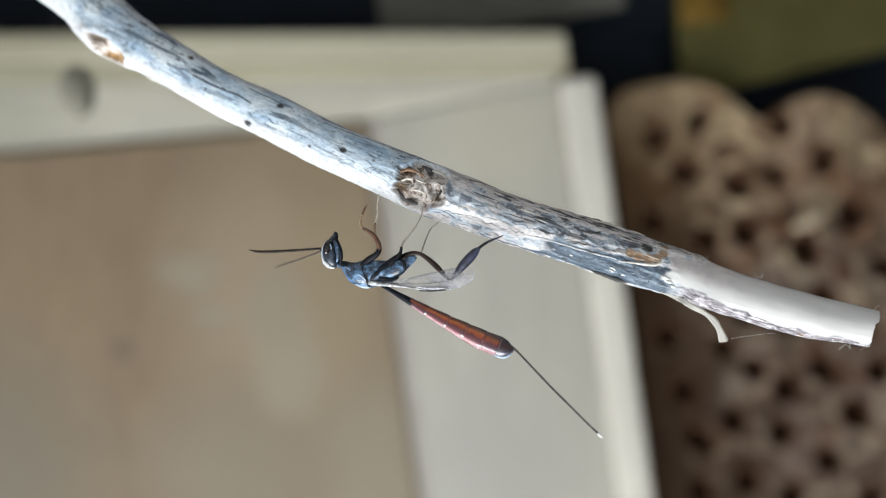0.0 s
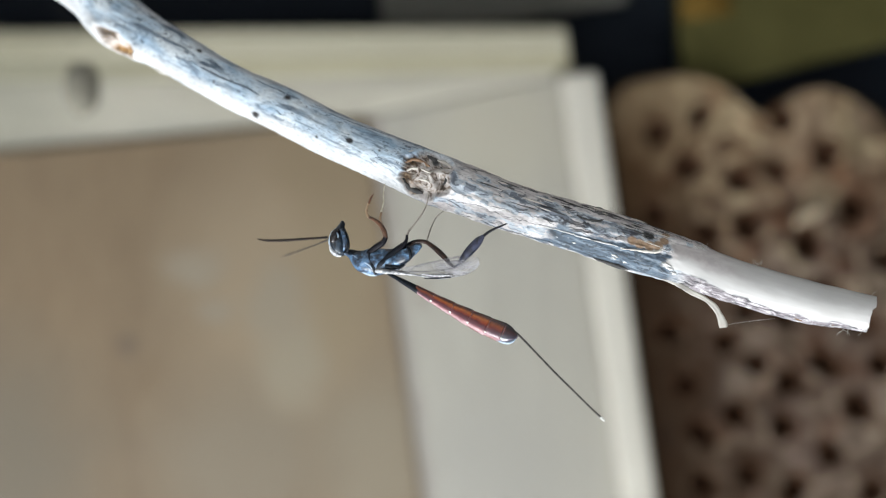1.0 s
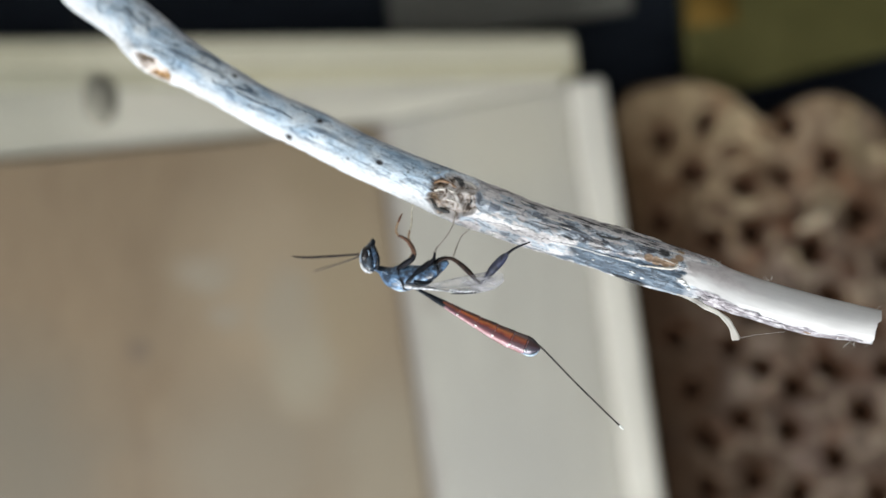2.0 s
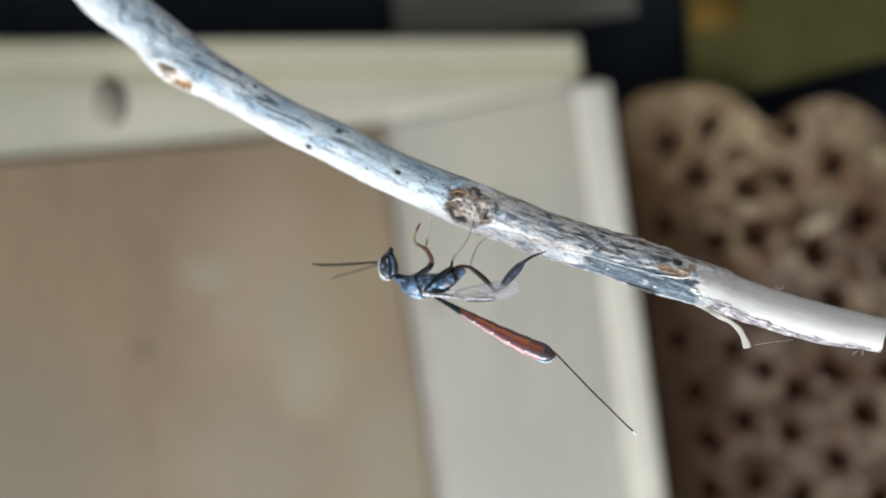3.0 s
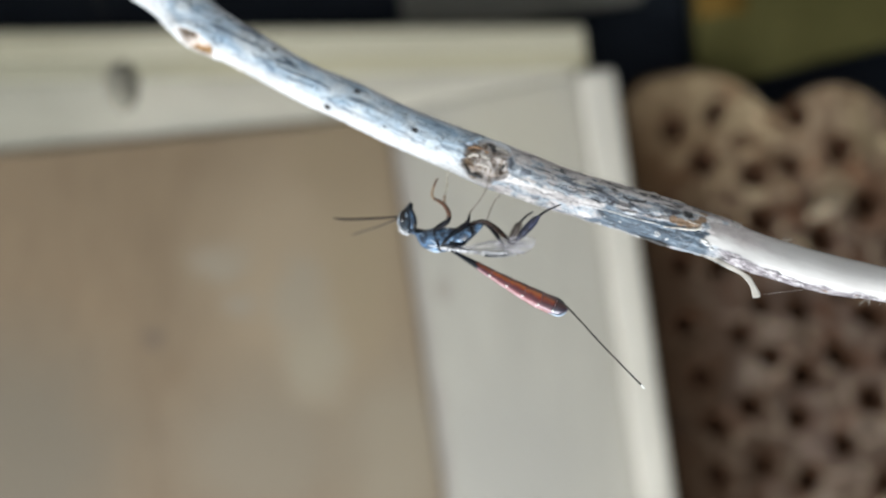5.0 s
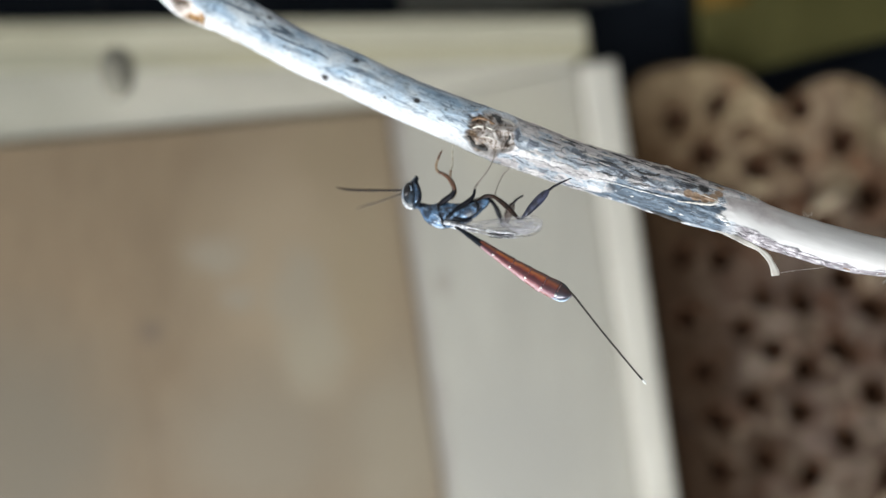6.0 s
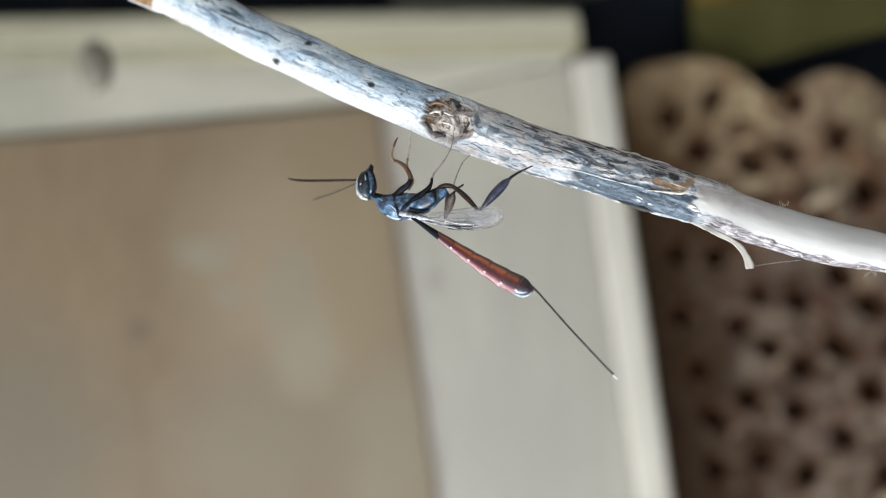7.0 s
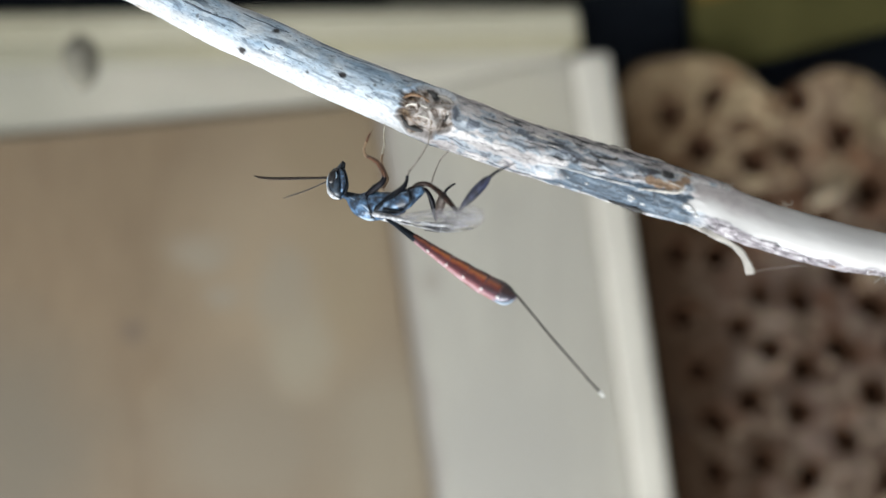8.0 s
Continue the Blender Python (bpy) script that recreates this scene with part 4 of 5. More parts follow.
# ---- the wasp ----
def chitin(name, colour, second, rough=0.28, coat=0.3, spec=0.5, bump=0.15, size=3400):
    m, n, l, b = tree(name)
    co = n.new("ShaderNodeTexCoord").outputs["Object"]
    a = grain(n, l, co, size, detail=5, rough=0.7)
    l.new(ramp(n, l, a, [(0.40, colour), (0.60, second)]), b.inputs["Base Color"])
    b.inputs["Roughness"].default_value, b.inputs["Coat Weight"].default_value = rough, coat
    b.inputs["Specular IOR Level"].default_value, b.inputs["Coat Roughness"].default_value = spec, 0.16
    relief(n, l, b, grain(n, l, co, 8000, detail=2), bump, 0.00005)
    return m


black = chitin("black_chitin", (0.003, 0.004, 0.006), (0.010, 0.014, 0.022), 0.40, 0.06, 0.18, 0.3)
# black cuticle; its blue tones paint in the reflected sky
blue_sheen = chitin("blue_sheen_chitin", (0.003, 0.008, 0.020), (0.120, 0.235, 0.40), 0.34, 0.7, 0.5, 0.9, 1750)
sheen_tones = [n for n in blue_sheen.node_tree.nodes if n.type == "VALTORGB"][0].color_ramp
for at_, tone_ in ((0.50, (0.030, 0.066, 0.125)), (0.67, (0.360, 0.480, 0.600))):
    sheen_tones.elements.new(at_).color = (*tone_, 1)
# the lighter tones of head and shin are painted sheen too
head_black = chitin("head_sheen_chitin", (0.003, 0.004, 0.007), (0.034, 0.056, 0.085), 0.36, 0.5, 0.4, 0.5, 2600)
leg_sheen = chitin("violet_sheen_chitin", (0.004, 0.004, 0.010), (0.038, 0.042, 0.085), 0.36, 0.5, 0.4, 0.5, 2600)
silver = chitin("silver_chitin", (0.30, 0.40, 0.52), (0.50, 0.58, 0.68), 0.4, 0.2)


def banded(name, stops, rough=0.34, coat=1.0):
    """Glossy chitin whose colour runs round the body, from its back (0) to its belly (1)."""
    m, n, l, b = tree(name)
    co = n.new("ShaderNodeTexCoord").outputs["Object"]
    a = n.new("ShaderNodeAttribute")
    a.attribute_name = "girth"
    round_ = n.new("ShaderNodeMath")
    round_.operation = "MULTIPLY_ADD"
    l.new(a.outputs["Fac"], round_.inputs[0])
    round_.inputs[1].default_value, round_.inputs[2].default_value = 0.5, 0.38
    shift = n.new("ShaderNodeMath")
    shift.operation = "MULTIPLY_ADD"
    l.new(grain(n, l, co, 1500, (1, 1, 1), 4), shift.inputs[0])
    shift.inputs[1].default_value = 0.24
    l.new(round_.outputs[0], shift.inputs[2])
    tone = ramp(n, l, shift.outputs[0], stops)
    tone = blend(n, l, 0.35, tone, ramp(n, l, grain(n, l, co, 5200, detail=3), [(0.35, (0.45, 0.42, 0.45)), (0.6, (1.15, 1.12, 1.1))]), "MULTIPLY")
    l.new(tone, b.inputs["Base Color"])
    b.inputs["Roughness"].default_value, b.inputs["Coat Weight"].default_value, b.inputs["Coat Roughness"].default_value = rough, coat, 0.14
    b.inputs["Specular IOR Level"].default_value = 0.4
    relief(n, l, b, grain(n, l, co, 5200, detail=3), 0.25, 0.00005)
    return m


# dark back and red sides; the pale belly stops paint in sheen
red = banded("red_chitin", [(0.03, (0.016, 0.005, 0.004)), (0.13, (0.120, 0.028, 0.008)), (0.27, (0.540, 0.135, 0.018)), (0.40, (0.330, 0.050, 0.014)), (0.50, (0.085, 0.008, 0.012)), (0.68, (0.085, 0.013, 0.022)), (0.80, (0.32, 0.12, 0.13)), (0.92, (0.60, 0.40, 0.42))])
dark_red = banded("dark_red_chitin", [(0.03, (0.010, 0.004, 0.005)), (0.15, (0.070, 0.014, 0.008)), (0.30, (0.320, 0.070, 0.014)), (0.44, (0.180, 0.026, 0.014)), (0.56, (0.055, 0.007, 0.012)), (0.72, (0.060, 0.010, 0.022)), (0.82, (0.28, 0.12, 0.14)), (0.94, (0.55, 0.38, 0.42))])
leg_black = chitin("leg_chitin", (0.003, 0.003, 0.005), (0.012, 0.011, 0.016), 0.45, 0.0, 0.18)
tan = chitin("tan_chitin", (0.20, 0.120, 0.068), (0.38, 0.26, 0.155), 0.4, 0.1)
brown_leg = chitin("brown_chitin", (0.060, 0.024, 0.012), (0.140, 0.058, 0.026), 0.35, 0.2)
pale_leg = chitin("pale_chitin", (0.34, 0.29, 0.21), (0.5, 0.45, 0.36), 0.45, 0.1)
sheath_brown = chitin("sheath_chitin", (0.022, 0.018, 0.016), (0.070, 0.058, 0.050), 0.4, 0.2, 0.4)
tarsus_grey = chitin("grey_brown_chitin", (0.13, 0.11, 0.09), (0.30, 0.26, 0.22), 0.45, 0.1)
antenna_mat = chitin("antenna_chitin", (0.008, 0.005, 0.004), (0.030, 0.017, 0.011), 0.5, 0.0, 0.2)
feeler_mat = chitin("feeler_chitin", (0.050, 0.040, 0.034), (0.10, 0.082, 0.070), 0.5, 0.0, 0.2)
vein_grey = chitin("vein_chitin", (0.10, 0.095, 0.10), (0.22, 0.21, 0.22), 0.5, 0.0, 0.3)
femur_brown = chitin("femur_chitin", (0.012, 0.007, 0.006), (0.045, 0.022, 0.014), 0.4, 0.1, 0.2)
# reflected daylight on the belly, given as a pinkish colour
pink_sheen = chitin("pink_sheen_chitin", (0.17, 0.048, 0.045), (0.52, 0.30, 0.285), 0.32, 1.0, 0.5, 0.2, 2600)
# white mottling paints the bright reflection along the folded wing
wing_sheen = chitin("wing_sheen_chitin", (0.20, 0.20, 0.22), (0.76, 0.75, 0.76), 0.4, 0.2, 0.5, 0.3, 2600)
violet = banded("violet_chitin", [(0.03, (0.008, 0.004, 0.006)), (0.25, (0.060, 0.014, 0.012)), (0.50, (0.032, 0.009, 0.018)), (0.72, (0.014, 0.009, 0.024)), (0.94, (0.30, 0.25, 0.32))])
eye_mat = chitin("eye", (0.004, 0.003, 0.004), (0.012, 0.007, 0.007), 0.14, 0.35, 0.35, 0.05)
face_white = chitin("mottled_white", (0.22, 0.23, 0.26), (0.80, 0.80, 0.80), 0.6, 0.0, 0.3, 0.8, 3600)
white_tip = chitin("white_chitin", (0.75, 0.74, 0.70), (0.85, 0.84, 0.80), 0.4, 0.1)
wing_mat, wn2, wl2, wb2 = tree("wing_membrane")
wb2.inputs["Base Color"].default_value = (0.55, 0.53, 0.57, 1)
wb2.inputs["Roughness"].default_value, wb2.inputs["Alpha"].default_value = 0.22, 0.34
wb2.inputs["Specular IOR Level"].default_value = 0.8
wco = wn2.new("ShaderNodeTexCoord").outputs["Object"]
wl2.new(ramp(wn2, wl2, grain(wn2, wl2, wco, 1500, (0.28, 1.2, 1), 4, turn=8), [(0.36, (0.08, 0.08, 0.08)), (0.53, (0.32, 0.32, 0.32)), (0.68, (0.72, 0.72, 0.72))]), wb2.inputs["Alpha"])
relief(wn2, wl2, wb2, grain(wn2, wl2, wco, 1800, detail=3), 0.5, 0.00008)


def near(u, v, z=0.0):
    """A point of the insect's drawing; z: units towards the lens from its middle plane, which turns a little away at the head."""
    return fine(u, v, 1.0 - 0.00016 * (u - 681) - z * FINE / 0.07)


HIP = near(680, 508)


def body(nodes, sides=20, steps=6, twist=0.0):
    """A rounded body along (u, v, z, half height, half depth)."""
    rows = spline(nodes, steps)
    bm = bmesh.new()
    girth = bm.verts.layers.float.new("girth")
    prev = None
    pts = [near(*r[:3]) - HIP for r in rows]
    for k, r in enumerate(rows):
        t = (pts[min(k + 1, len(pts) - 1)] - pts[max(k - 1, 0)]).normalized()
        deep = Vector((0, 0, 1)) - t * t.z
        deep = deep.normalized() if deep.length > 0.2 else t.orthogonal().normalized()
        across = t.cross(deep)
        hh, hd = max(r[3], 0.15) * FINE, max(r[4], 0.15) * FINE
        loop = []
        for h in (2 * math.pi * j / sides for j in range(sides)):
            loop.append(bm.verts.new(pts[k] + across * math.cos(h) * hh + deep * math.sin(h) * hd))
            loop[-1][girth] = math.cos(h)
        if prev:
            for j in range(sides):
                bm.faces.new((prev[j], prev[(j + 1) % sides], loop[(j + 1) % sides], loop[j]))
        else:
            bm.faces.new(loop)
        prev = loop
    bm.faces.new(prev)
    return bm


def limb(nodes, sides=10):
    return body([(u, v, z, r, r) for u, v, z, r in nodes], sides, 5)


def place(u, v, z=0.0):
    return near(u, v, z) - HIP


wasp = tagged(new("wasp"), "slender black and red wasp clinging below the twig", "wasp")
wasp.location = HIP

head = part("head", body([(594, 412, 0, 1.5, 2), (593, 420, 0, 6, 7), (590, 432, 0, 11.5, 13), (588, 446, 0, 15.5, 18), (589, 458, 0, 15, 18), (593, 468, 0, 10, 14), (595, 474, 0, 3, 5)], 24), head_black, wasp)
for side in (1, -1):
    bm = bmesh.new()
    bmesh.ops.create_icosphere(bm, subdivisions=3, radius=1)
    m = Matrix.Translation(place(581.5, 438, 13 * side)) @ Matrix.Rotation(radians(-20), 4, "Z") @ Matrix.Diagonal((8.5 * FINE, 15 * FINE, 10 * FINE, 1))
    bmesh.ops.transform(bm, matrix=m, verts=bm.verts)
    part("eye", bm, eye_mat, head, "large glossy dark brown eye")
part("face", body([(572, 448, 6, 1.5, 6), (574, 457, 6, 3.2, 9), (578, 465, 6, 5.0, 11), (585, 471, 5, 4.6, 10), (593, 474, 2, 1.8, 6)], 16), face_white, head, "mottled silvery white patch on the head")
part("face_rim", limb([(583, 424, 12, 0.8), (576, 431, 13, 1.1), (572, 441, 13, 1.4), (571.5, 451, 13, 1.7), (575, 461, 13, 1.8)]), silver, head, "thin silvery line before the eye")
part("temple", body([(592, 426, 15, 1.5, 2), (596, 434, 17, 3.2, 3), (599, 446, 17, 4.2, 3), (599, 457, 15, 3.2, 3), (597, 464, 12, 1.2, 2)], 12), blue_sheen, head, "cheek with a painted bluish sheen")
# a reflection on the eye, made as a small pale piece
part("eye_glint", limb([(585, 432, 21.5, 0.6), (587, 437, 22, 1.1), (587, 442, 22, 0.6)]), silver, head, "painted glint on the eye")
part("occiput", limb([(598, 424, 6, 1.5), (604, 440, 9, 2.2), (606, 455, 9, 2.4), (603, 466, 7, 2.0)]), black, head)
part("mandible", limb([(594, 424, 3, 5), (596, 415, 3, 3.5), (593, 411, 2, 1)]), black, head)
def feeler(nodes, material):
    return part("antenna", limb(nodes), material, wasp, at=place(*nodes[0][:3]))


feeler_near = feeler([(569, 440, 8, 2.4), (556, 441, 10, 2.1), (520, 443.5, 14, 2.4), (480, 445.5, 16, 2.5), (456, 445, 17, 2.1), (443, 442.5, 17, 0.9)], antenna_mat)
feeler_far = feeler([(570, 444, -8, 1.9), (558, 449, -26, 1.5), (525, 461, -92, 1.5), (500, 469, -136, 1.5), (487, 474, -158, 0.7)], feeler_mat)
thorax = part("thorax", body([(598, 468, 0, 4, 5), (608, 471, 0, 6, 7), (618, 476, 0, 13, 13), (632, 483, 0, 21, 20), (650, 485, 0, 25, 24), (668, 484, 0, 23, 23), (688, 482, 0, 20, 21), (702, 482, 0, 14, 15), (710, 482, 0, 4, 6)], 28), blue_sheen, wasp, "black thorax with a painted bluish sheen")
part("collar", body([(604, 466, 0, 5, 6), (612, 470, 0, 8, 9), (620, 474, 0, 10, 12)], 18), black, thorax)
for side in (1, -1):
    part("pleural_ridge", limb([(613, 473, 11 * side, 1.4), (628, 482, 20 * side, 1.6), (643, 491, 23.5 * side, 1.8), (655, 504, 18 * side, 1.6)]), silver, thorax)
    part("pleural_ridge", limb([(646, 462, 14 * side, 3), (643, 476, 21 * side, 3), (650, 494, 22 * side, 3.5), (654, 507, 14 * side, 3)]), black, thorax)
    part("pleural_ridge", limb([(653, 497, 15 * side, 6), (664, 488, 16 * side, 8.5), (677, 478, 15 * side, 8), (690, 467, 12 * side, 7), (704, 455, 10 * side, 5)]), black, thorax)
    part("pleural_ridge", limb([(672, 492, 20 * side, 4), (690, 495, 17 * side, 4), (706, 490, 13 * side, 3)]), black, thorax)
    part("pleural_ridge", limb([(713, 483, 14 * side, 2), (717, 474, 21 * side, 3), (715, 464, 22 * side, 3), (711, 458, 18 * side, 2)]), black, thorax)
    part("coxa", body([(684, 488, 14 * side, 4, 5), (694, 483, 15 * side, 10, 9), (706, 475, 15 * side, 12.5, 11), (717, 468, 14 * side, 9.5, 9), (727, 461, 13 * side, 7.5, 7), (736, 455, 12 * side, 4, 4)], 18), blue_sheen, thorax)
    part("wing_base", body([(650, 500, 16 * side, 3, 4), (662, 501, 17 * side, 5, 6), (680, 503, 16 * side, 4, 5), (700, 506, 15 * side, 2, 3)], 12), wing_sheen, thorax, "wing base with a painted white sheen")

# the bright rim of the thorax, modelled as a pale strand
part("rim_glint", limb([(618, 488, 9, 1.5), (630, 500, 10, 3), (644, 507, 9, 3.4), (656, 508, 9, 2.5)]), silver, thorax, "painted white glint along the back")

# legs: fore and middle pairs
def leg(name, *segments):
    """A leg whose first segment carries the others: (name, nodes, material)."""
    first = part(name, limb(segments[0][1]), segments[0][2], wasp)
    for kind, nodes, m in segments[1:]:
        part(kind, limb(nodes), m, first)
    return first, place(*segments[0][1][0][:3])


fore_near = leg("fore_leg", ("coxa", [(642, 470, 14, 6), (655, 459, 16, 6), (668, 450, 18, 5), (673, 440, 19, 4)], leg_black),
    ("femur", [(673, 442, 19, 3.8), (670, 430, 20, 4.4), (662, 417, 20, 4.0), (652, 409, 20, 3.2), (643, 405, 20, 2.6)], brown_leg),
    ("tibia", [(643, 405, 20, 2.7), (639, 398, 20, 2.5), (639, 390, 20, 2.3), (642, 380, 19, 2.1)], tan),
    ("tarsus", [(642, 381, 19, 2.0), (645, 373, 18, 2.2), (648, 367, 17, 1.6), (651, 363, 15, 0.7)], brown_leg))
fore_far = leg("fore_leg", ("coxa", [(664, 452, -14, 4), (672, 438, -18, 4), (668, 424, -20, 3.2), (663, 410, -20, 2.4), (665, 395, -20, 1.9)], tan),
    ("tarsus", [(665, 395, -20, 1.8), (669, 380, -18, 1.8), (669, 362, -14, 1.3), (672, 344, -6, 0.8)], pale_leg))
middle_near = leg("middle_leg", ("femur", [(688, 472, 12, 6), (697, 463, 14, 6), (705, 455, 15, 4.6), (710, 446, 16, 2.8), (711, 437, 16, 2.4)], leg_black),
    ("tarsus", [(711, 438, 16, 2.0), (714, 430, 15, 1.8), (722, 421, 15, 1.3), (729, 412, 14, 1.0), (735, 404, 14, 1.5), (741, 394, 12, 1.0), (747, 380, 8, 1.2), (751, 358, 14, 0.8)], tarsus_grey))
middle_far = leg("middle_leg", ("femur", [(700, 462, -14, 4.5), (716, 452, -20, 3.4), (732, 447, -24, 2.6), (746, 449, -26, 1.8)], leg_black),
    ("tarsus", [(746, 449, -26, 1.4), (753, 428, -26, 1.2), (758, 416, -24, 0.9), (764, 405, -22, 1.2), (778, 393, -12, 0.7)], tarsus_grey))

# hind legs: a jointed pair, each turning at the hip


def hind_leg(z, thigh, shin, foot, femur_material, shin_material):
    u0, v0 = thigh[0][:2]
    root = part("hind_leg", limb([(u, v, z, r) for u, v, r in thigh]), femur_material, wasp, at=place(u0, v0, z))
    u1, v1 = shin[0][:2]
    knee = part("tibia", limb([(u, v, z, r) for u, v, r in shin], 14), shin_material, root, at=place(u1, v1, z))
    knee.location = place(u1, v1, z) - place(u0, v0, z)
    toe = part("tarsus", limb([(u, v, z + dz, r) for u, v, r, dz in foot]), leg_black, knee, at=place(u1, v1, z))
    toe.location = (0, 0, 0)
    return root, knee


THIGH = [(716, 458, 3), (728, 450, 3.8), (742, 449, 3.4), (756, 457, 4.1), (772, 471, 4.9), (786, 486, 3.8), (796, 497, 2.4)]
SHIN = [(797, 497, 2.0), (803, 490, 3.2), (811, 481, 5.8), (821, 469, 7.8), (832, 457, 8.2), (841, 447, 6.8), (847, 441, 3.6), (849, 439, 2.2)]
FOOT = [(848, 440, 2.5, 0), (857, 433, 2.3, 0), (867, 427.5, 2.0, 2), (879, 422.5, 1.6, 6), (890, 418, 1.1, 10)]
far_shin = chitin("far_shin_chitin", (0.035, 0.026, 0.022), (0.105, 0.082, 0.070), 0.45, 0.1, 0.2)
hind_near, shin_near = hind_leg(14, THIGH, SHIN, FOOT, femur_brown, leg_sheen)
hind_far, shin_far = hind_leg(-12, THIGH, SHIN, [(u, v, r, -dz) for u, v, r, dz in FOOT[:4]], leg_black, far_shin)

# wings: a thin membrane with its veins


def wing(side):
    root = place(656, 499, 17 * side)
    rows = spline([(656, 497, 501), (690, 497, 505), (720, 492, 509), (750, 485, 513), (780, 479, 515), (810, 474, 511), (830, 474, 503), (841, 480, 492)], 4)
    bm = bmesh.new()
    prev = None
    for k, (u, v0, v1) in enumerate(rows):
        loop = []
        for j in range(9):
            f = j / 8
            bend = 3.0 * math.sin(f * math.pi) + 0.8 * noise.noise((u * 0.05, f * 3, side))
            loop.append(bm.verts.new(place(u, v0 + (v1 - v0) * f, (17 + bend + 4 * f) * side)))
        if prev:
            for j in range(8):
                bm.faces.new((prev[j], prev[j + 1], loop[j + 1], loop[j]))
        prev = loop
    bmesh.ops.solidify(bm, geom=bm.faces[:], thickness=0.000006)
    ob = part("wing", bm, wing_mat, wasp, "clear narrow folded wing", at=root)
    for nodes, m in (([(656, 500, 20, 3.4), (675, 503, 22, 3.6), (700, 506, 23, 2.4), (724, 509, 23, 1.2), (750, 513, 23, 1.0), (775, 515, 22, 1.4), (806, 511, 21, 0.5)], wing_sheen),
                     ([(670, 501, 20, 2.2), (690, 502, 22, 1.8), (705, 503, 22, 0.8), (740, 503, 23, 0.6), (790, 498, 22, 0.6), (820, 486, 21, 0.4)], vein_grey),
                     ([(718, 503, 22, 0.5), (722, 496, 22, 0.6), (740, 490, 21, 0.6), (775, 482, 20, 0.5), (808, 476, 20, 0.4)], vein_grey),
                     ([(742, 515, 23, 0.8), (765, 515.5, 24, 1.0), (790, 514, 23, 0.7)], black),
                     ([(738, 508, 24, 0.6), (750, 509, 25, 2.2), (760, 511, 25, 1.4), (770, 510, 25, 2.9), (784, 510, 24, 1.6), (792, 510, 23, 0.6)], wing_sheen)):
        vein = part("vein", limb([(u, v, z * side, r) for u, v, z, r in nodes], 6), m, ob, at=root)
        vein.location = (0, 0, 0)
    return ob


wing_near, wing_far = wing(1), wing(-1)

# abdomen: tapering segments that widen towards the end, turning at the waist
abdomen = part("abdomen", body([(676, 506, 0, 2.5, 3), (690, 513, 0, 3.6, 3.6), (706, 522, 0, 5.0, 5.0), (720, 530, 0, 6.2, 6.0), (732, 537, 0, 6.9, 6.6)], 18), black, wasp, "thin black waist widening into a red abdomen")
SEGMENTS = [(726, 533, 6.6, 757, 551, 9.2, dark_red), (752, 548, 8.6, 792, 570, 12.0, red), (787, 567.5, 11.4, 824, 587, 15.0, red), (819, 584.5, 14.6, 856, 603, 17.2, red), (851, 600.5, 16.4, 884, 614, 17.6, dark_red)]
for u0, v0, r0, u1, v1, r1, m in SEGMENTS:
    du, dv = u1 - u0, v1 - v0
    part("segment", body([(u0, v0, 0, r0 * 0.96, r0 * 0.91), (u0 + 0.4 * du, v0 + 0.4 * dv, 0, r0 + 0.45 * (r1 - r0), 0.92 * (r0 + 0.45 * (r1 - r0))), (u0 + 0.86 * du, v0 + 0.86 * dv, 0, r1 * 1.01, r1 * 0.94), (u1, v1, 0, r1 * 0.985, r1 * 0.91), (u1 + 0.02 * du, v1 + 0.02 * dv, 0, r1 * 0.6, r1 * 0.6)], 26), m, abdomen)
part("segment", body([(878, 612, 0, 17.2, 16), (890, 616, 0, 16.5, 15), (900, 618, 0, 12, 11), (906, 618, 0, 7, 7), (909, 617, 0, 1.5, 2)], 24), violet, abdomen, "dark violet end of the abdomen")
# pale strand standing for the highlight under the last segment
part("rim_glint", limb([(866, 623, 7, 1.0), (878, 629, 8, 2.2), (890, 632.5, 8, 2.6), (900, 630, 7, 2.2), (906, 625, 5, 1.0)]), silver, abdomen, "painted silvery glint below the end")
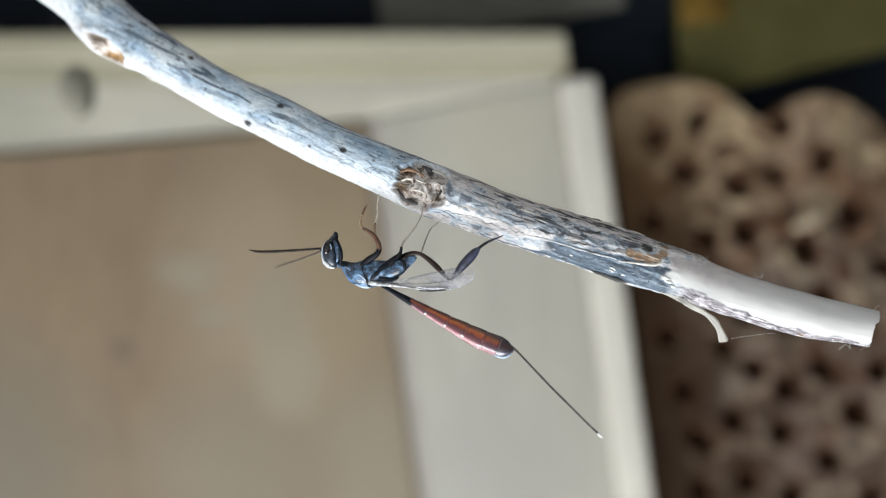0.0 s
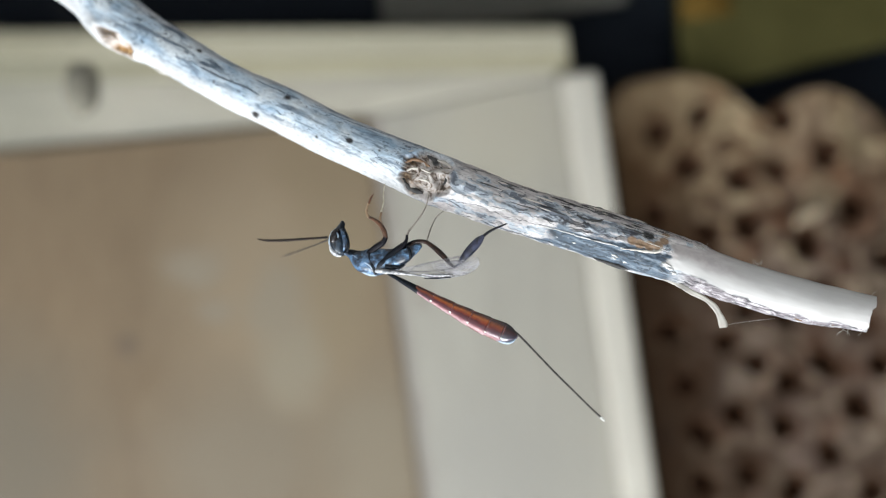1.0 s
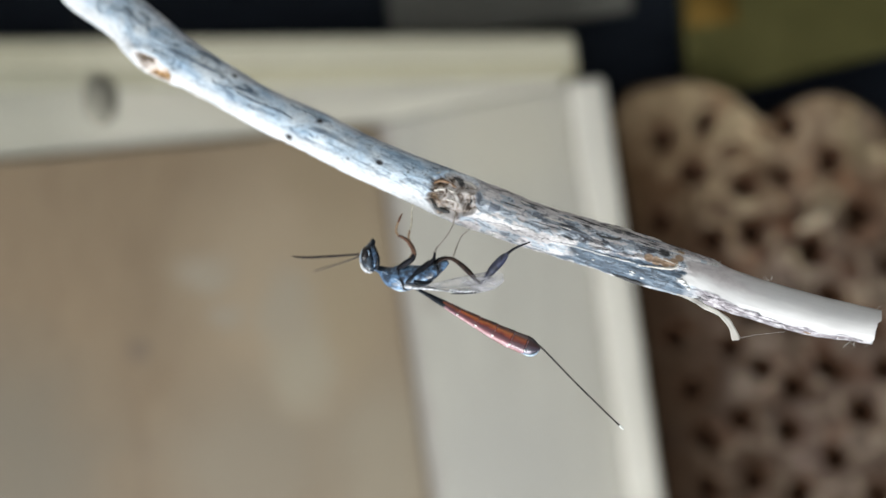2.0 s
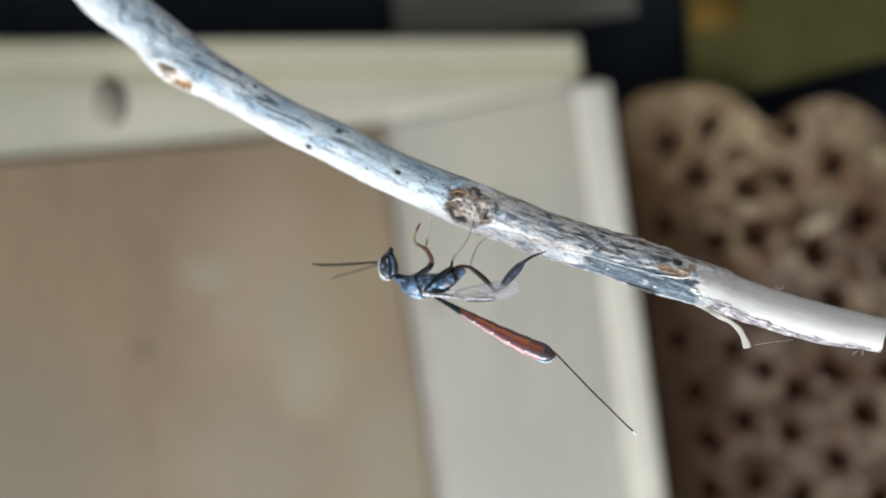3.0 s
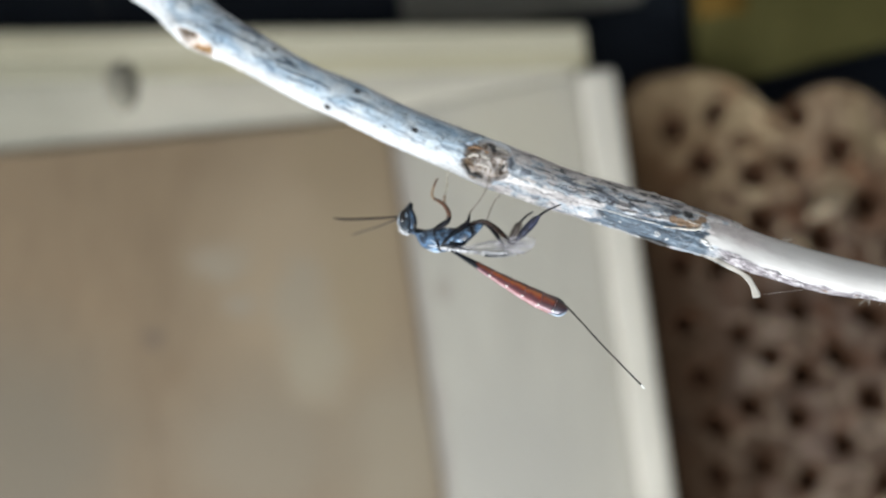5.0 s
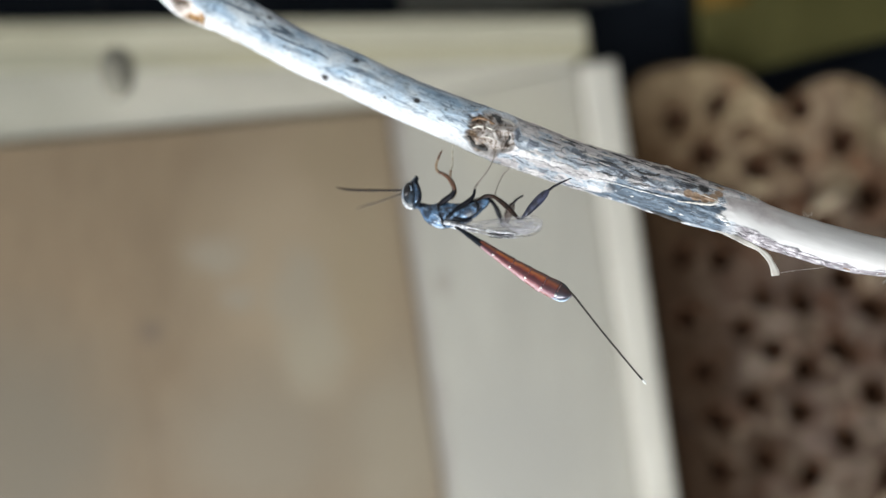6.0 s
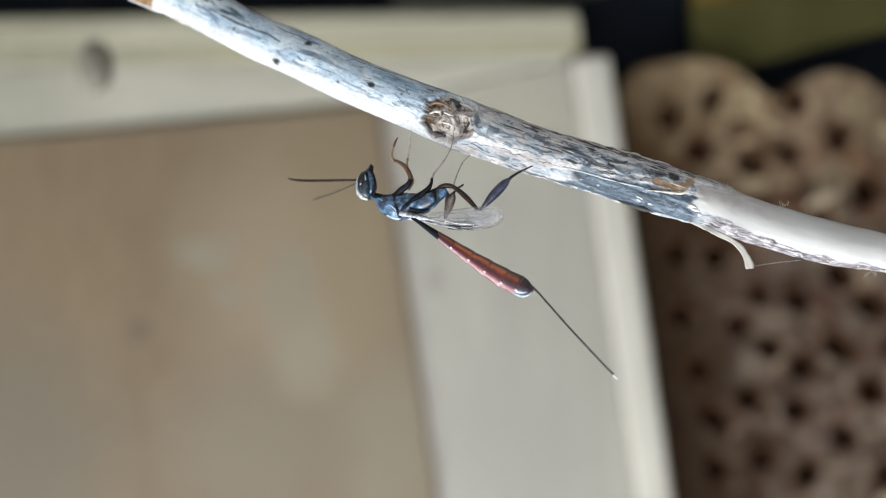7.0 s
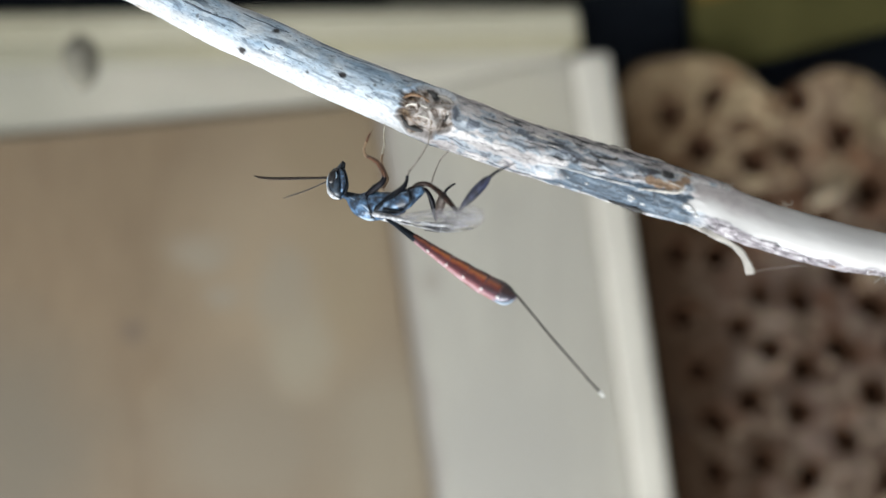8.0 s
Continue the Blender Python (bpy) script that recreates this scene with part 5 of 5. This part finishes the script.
# belly plates in painted pinkish sheen, dark back line, painted glints at the joints
for u0, v0, r0, u1, v1, r1, m in SEGMENTS:
    way = Vector((u1 - u0, v1 - v0)).normalized()
    low = Vector((-way.y, way.x))
    belly = []
    for f, w in ((0.06, 0.90), (0.45, 1.0), (0.85, 1.0), (0.97, 0.88)):
        rad = r0 + (r1 - r0) * f
        at = Vector((u0 + (u1 - u0) * f, v0 + (v1 - v0) * f)) + low * rad * 0.66
        belly.append((at.x, at.y, 0, 0.40 * rad * w, 0.66 * rad * w))
    part("belly_plate", body(belly, 22), pink_sheen, abdomen, "belly plate with a painted pinkish sheen")
    back = [Vector((u0 + (u1 - u0) * f, v0 + (v1 - v0) * f)) - low * (r0 + (r1 - r0) * f) * 0.90 for f in (0.0, 0.5, 0.95)]
    part("back_line", limb([(p.x, p.y, 0.28 * r1, 0.9) for p in back]), dark_red, abdomen)
    spot = Vector((u1, v1)) + low * r1 * 0.60
    part("joint_glint", limb([(spot.x - 4.5, spot.y - 2.6, 0.74 * r1, 0.5), (spot.x, spot.y, 0.79 * r1, 2.0), (spot.x + 2, spot.y + 0.8, 0.74 * r1, 0.5)]), white_tip, abdomen, "painted glint between two segments")
    seam = [Vector((u1, v1)) + low * r1 * k for k in (-0.80, -0.45, 0.0, 0.45)]
    part("seam", limb([(p.x, p.y, r1 * math.sqrt(1 - k * k) * 0.93, w) for p, k, w in zip(seam, (-0.80, -0.45, 0.0, 0.45), (0.4, 0.9, 0.7, 0.3))], 6), dark_red, abdomen, "dark seam between two segments")
ovipositor = part("ovipositor", limb([(902, 612, 0, 3.2), (915, 622, 0, 2.0), (940, 648, 0, 1.7), (975, 685, 0, 1.7), (1010, 720, 0, 1.7), (1040, 750, 0, 1.6), (1060, 769, 0, 1.7)]), sheath_brown, abdomen, "long thin dark ovipositor sheath")
sheath_tip = part("sheath_tip", limb([(1058, 767, 0, 2.0), (1062, 771, 0, 2.4), (1066, 775, 0, 1.2)]), white_tip, abdomen, "white tip of the ovipositor")


def swing(a, b):
    """The turn that takes one way into another, drawing units, y up."""
    return Vector(a).rotation_difference(Vector(b)).to_matrix().to_4x4()


TURNED = pose(0, 0, 0, -4.11, -4.13, -3.81)


def motions():
    rest = Matrix.Translation(HIP)
    shifted = Matrix.Translation(HIP + Vector((0.00009, -0.00001, -0.00013))) @ TURNED
    walk(wasp, [(0, rest), (4.7, rest), (5.5, shifted), (8.0, shifted)])
    zero, low = Matrix.Identity(4), pose(0, 0, 0, 0, 0, -2.6)
    walk(abdomen, [(0, zero), (4.7, zero), (5.5, low), (8.0, low)])
    # the long sheath sways at its root
    root = place(902, 612)
    rows = [(0, zero), (4.7, zero)]
    for t, a in ((5.5, -0.4), (5.8, 0.5), (6.2, -1.0), (6.4, 0.2), (6.6, -0.8), (6.8, -0.8), (7.0, 3.4), (7.2, 6.6), (7.4, 2.4), (7.6, 1.2), (7.8, 1.2), (7.9, 2.6), (8.0, 1.9)):
        rows.append((t, Matrix.Translation(root) @ pose(0, 0, 0, 0, 0, a) @ Matrix.Translation(-root)))
    walk(ovipositor, rows)
    walk(sheath_tip, rows)
    # the fore and middle legs lean back to their holds as the body turns
    for (limb_, at), a in ((fore_near, 5.0), (fore_far, 5.0), (middle_near, 4.0), (middle_far, 3.0)):
        lean = Matrix.Translation(at) @ pose(0, 0, 0, 0, 0, a) @ Matrix.Translation(-at)
        walk(limb_, [(0, zero), (4.7, zero), (5.5, lean), (8.0, lean)])
    # the folded wings sink a little
    for flap in (wing_near, wing_far):
        base = Matrix.Translation(flap.location)
        sunk = base @ pose(0, 0, 0, 0, 0, -3.5)
        walk(flap, [(0, base), (4.7, base), (5.5, sunk), (8.0, sunk)])
    # the near hind leg shifts its knee and keeps its grip
    hip, knee = Matrix.Translation(hind_near.location), Matrix.Translation(shin_near.location)
    lift = pose(0, 0, 0, 0, 0, 3)
    walk(hind_near, [(0, hip), (4.7, hip), (5.5, hip @ lift), (8.0, hip @ lift)])
    fold = knee @ pose(0, 0, 0, 0, 0, -2)
    walk(shin_near, [(0, knee), (4.7, knee), (5.5, fold), (8.0, fold)])
    # the far hind leg lets go and strokes the wings
    hip, knee = Matrix.Translation(hind_far.location), Matrix.Translation(shin_far.location)
    rows_hip, rows_knee = [(0, hip), (4.7, hip)], [(0, knee), (4.7, knee)]
    STROKES = [(5.2, 0.5), (5.5, 0.0), (5.8, 1.1), (6.0, 1.0), (6.2, 0.3), (6.4, -0.3), (6.5, -0.9), (6.6, -0.9), (6.8, 0.0), (7.0, -1.0), (7.2, -0.1), (7.4, 0.0), (7.5, 1.0), (7.6, 0.7), (7.8, 0.0), (7.9, 0.3), (8.0, 0.2)]
    for t, k in STROKES:
        turn = swing((81, -39, 0), (13 + 18 * k, -24 - 3 * k, -80))
        shin = swing((52, 58, 0), (22, 46, 50))
        rows_hip.append((t, hip @ turn))
        rows_knee.append((t, knee @ turn.inverted() @ shin))
    walk(hind_far, rows_hip)
    walk(shin_far, rows_knee)
    # the antennae quiver, and close up after the turn
    root = Matrix.Translation(feeler_near.location)
    walk(feeler_near, [(0, root), (4.7, root)] + [(t, root @ pose(0, 0, 0, 0, 0, a)) for t, a in ((5.5, -1), (6.2, -2), (6.5, 0), (6.8, -1.5), (7.0, -1), (7.2, 0.5), (7.5, -1.5), (8.0, -1))])
    root = Matrix.Translation(feeler_far.location)
    walk(feeler_far, [(0, root), (4.7, root)] + [(t, root @ pose(0, 0, 0, 0, 0, a)) for t, a in ((5.5, -9), (6.2, -8), (6.5, -8), (6.8, -11), (7.0, -8), (7.2, -9), (7.5, -11), (8.0, -9))])


motions()
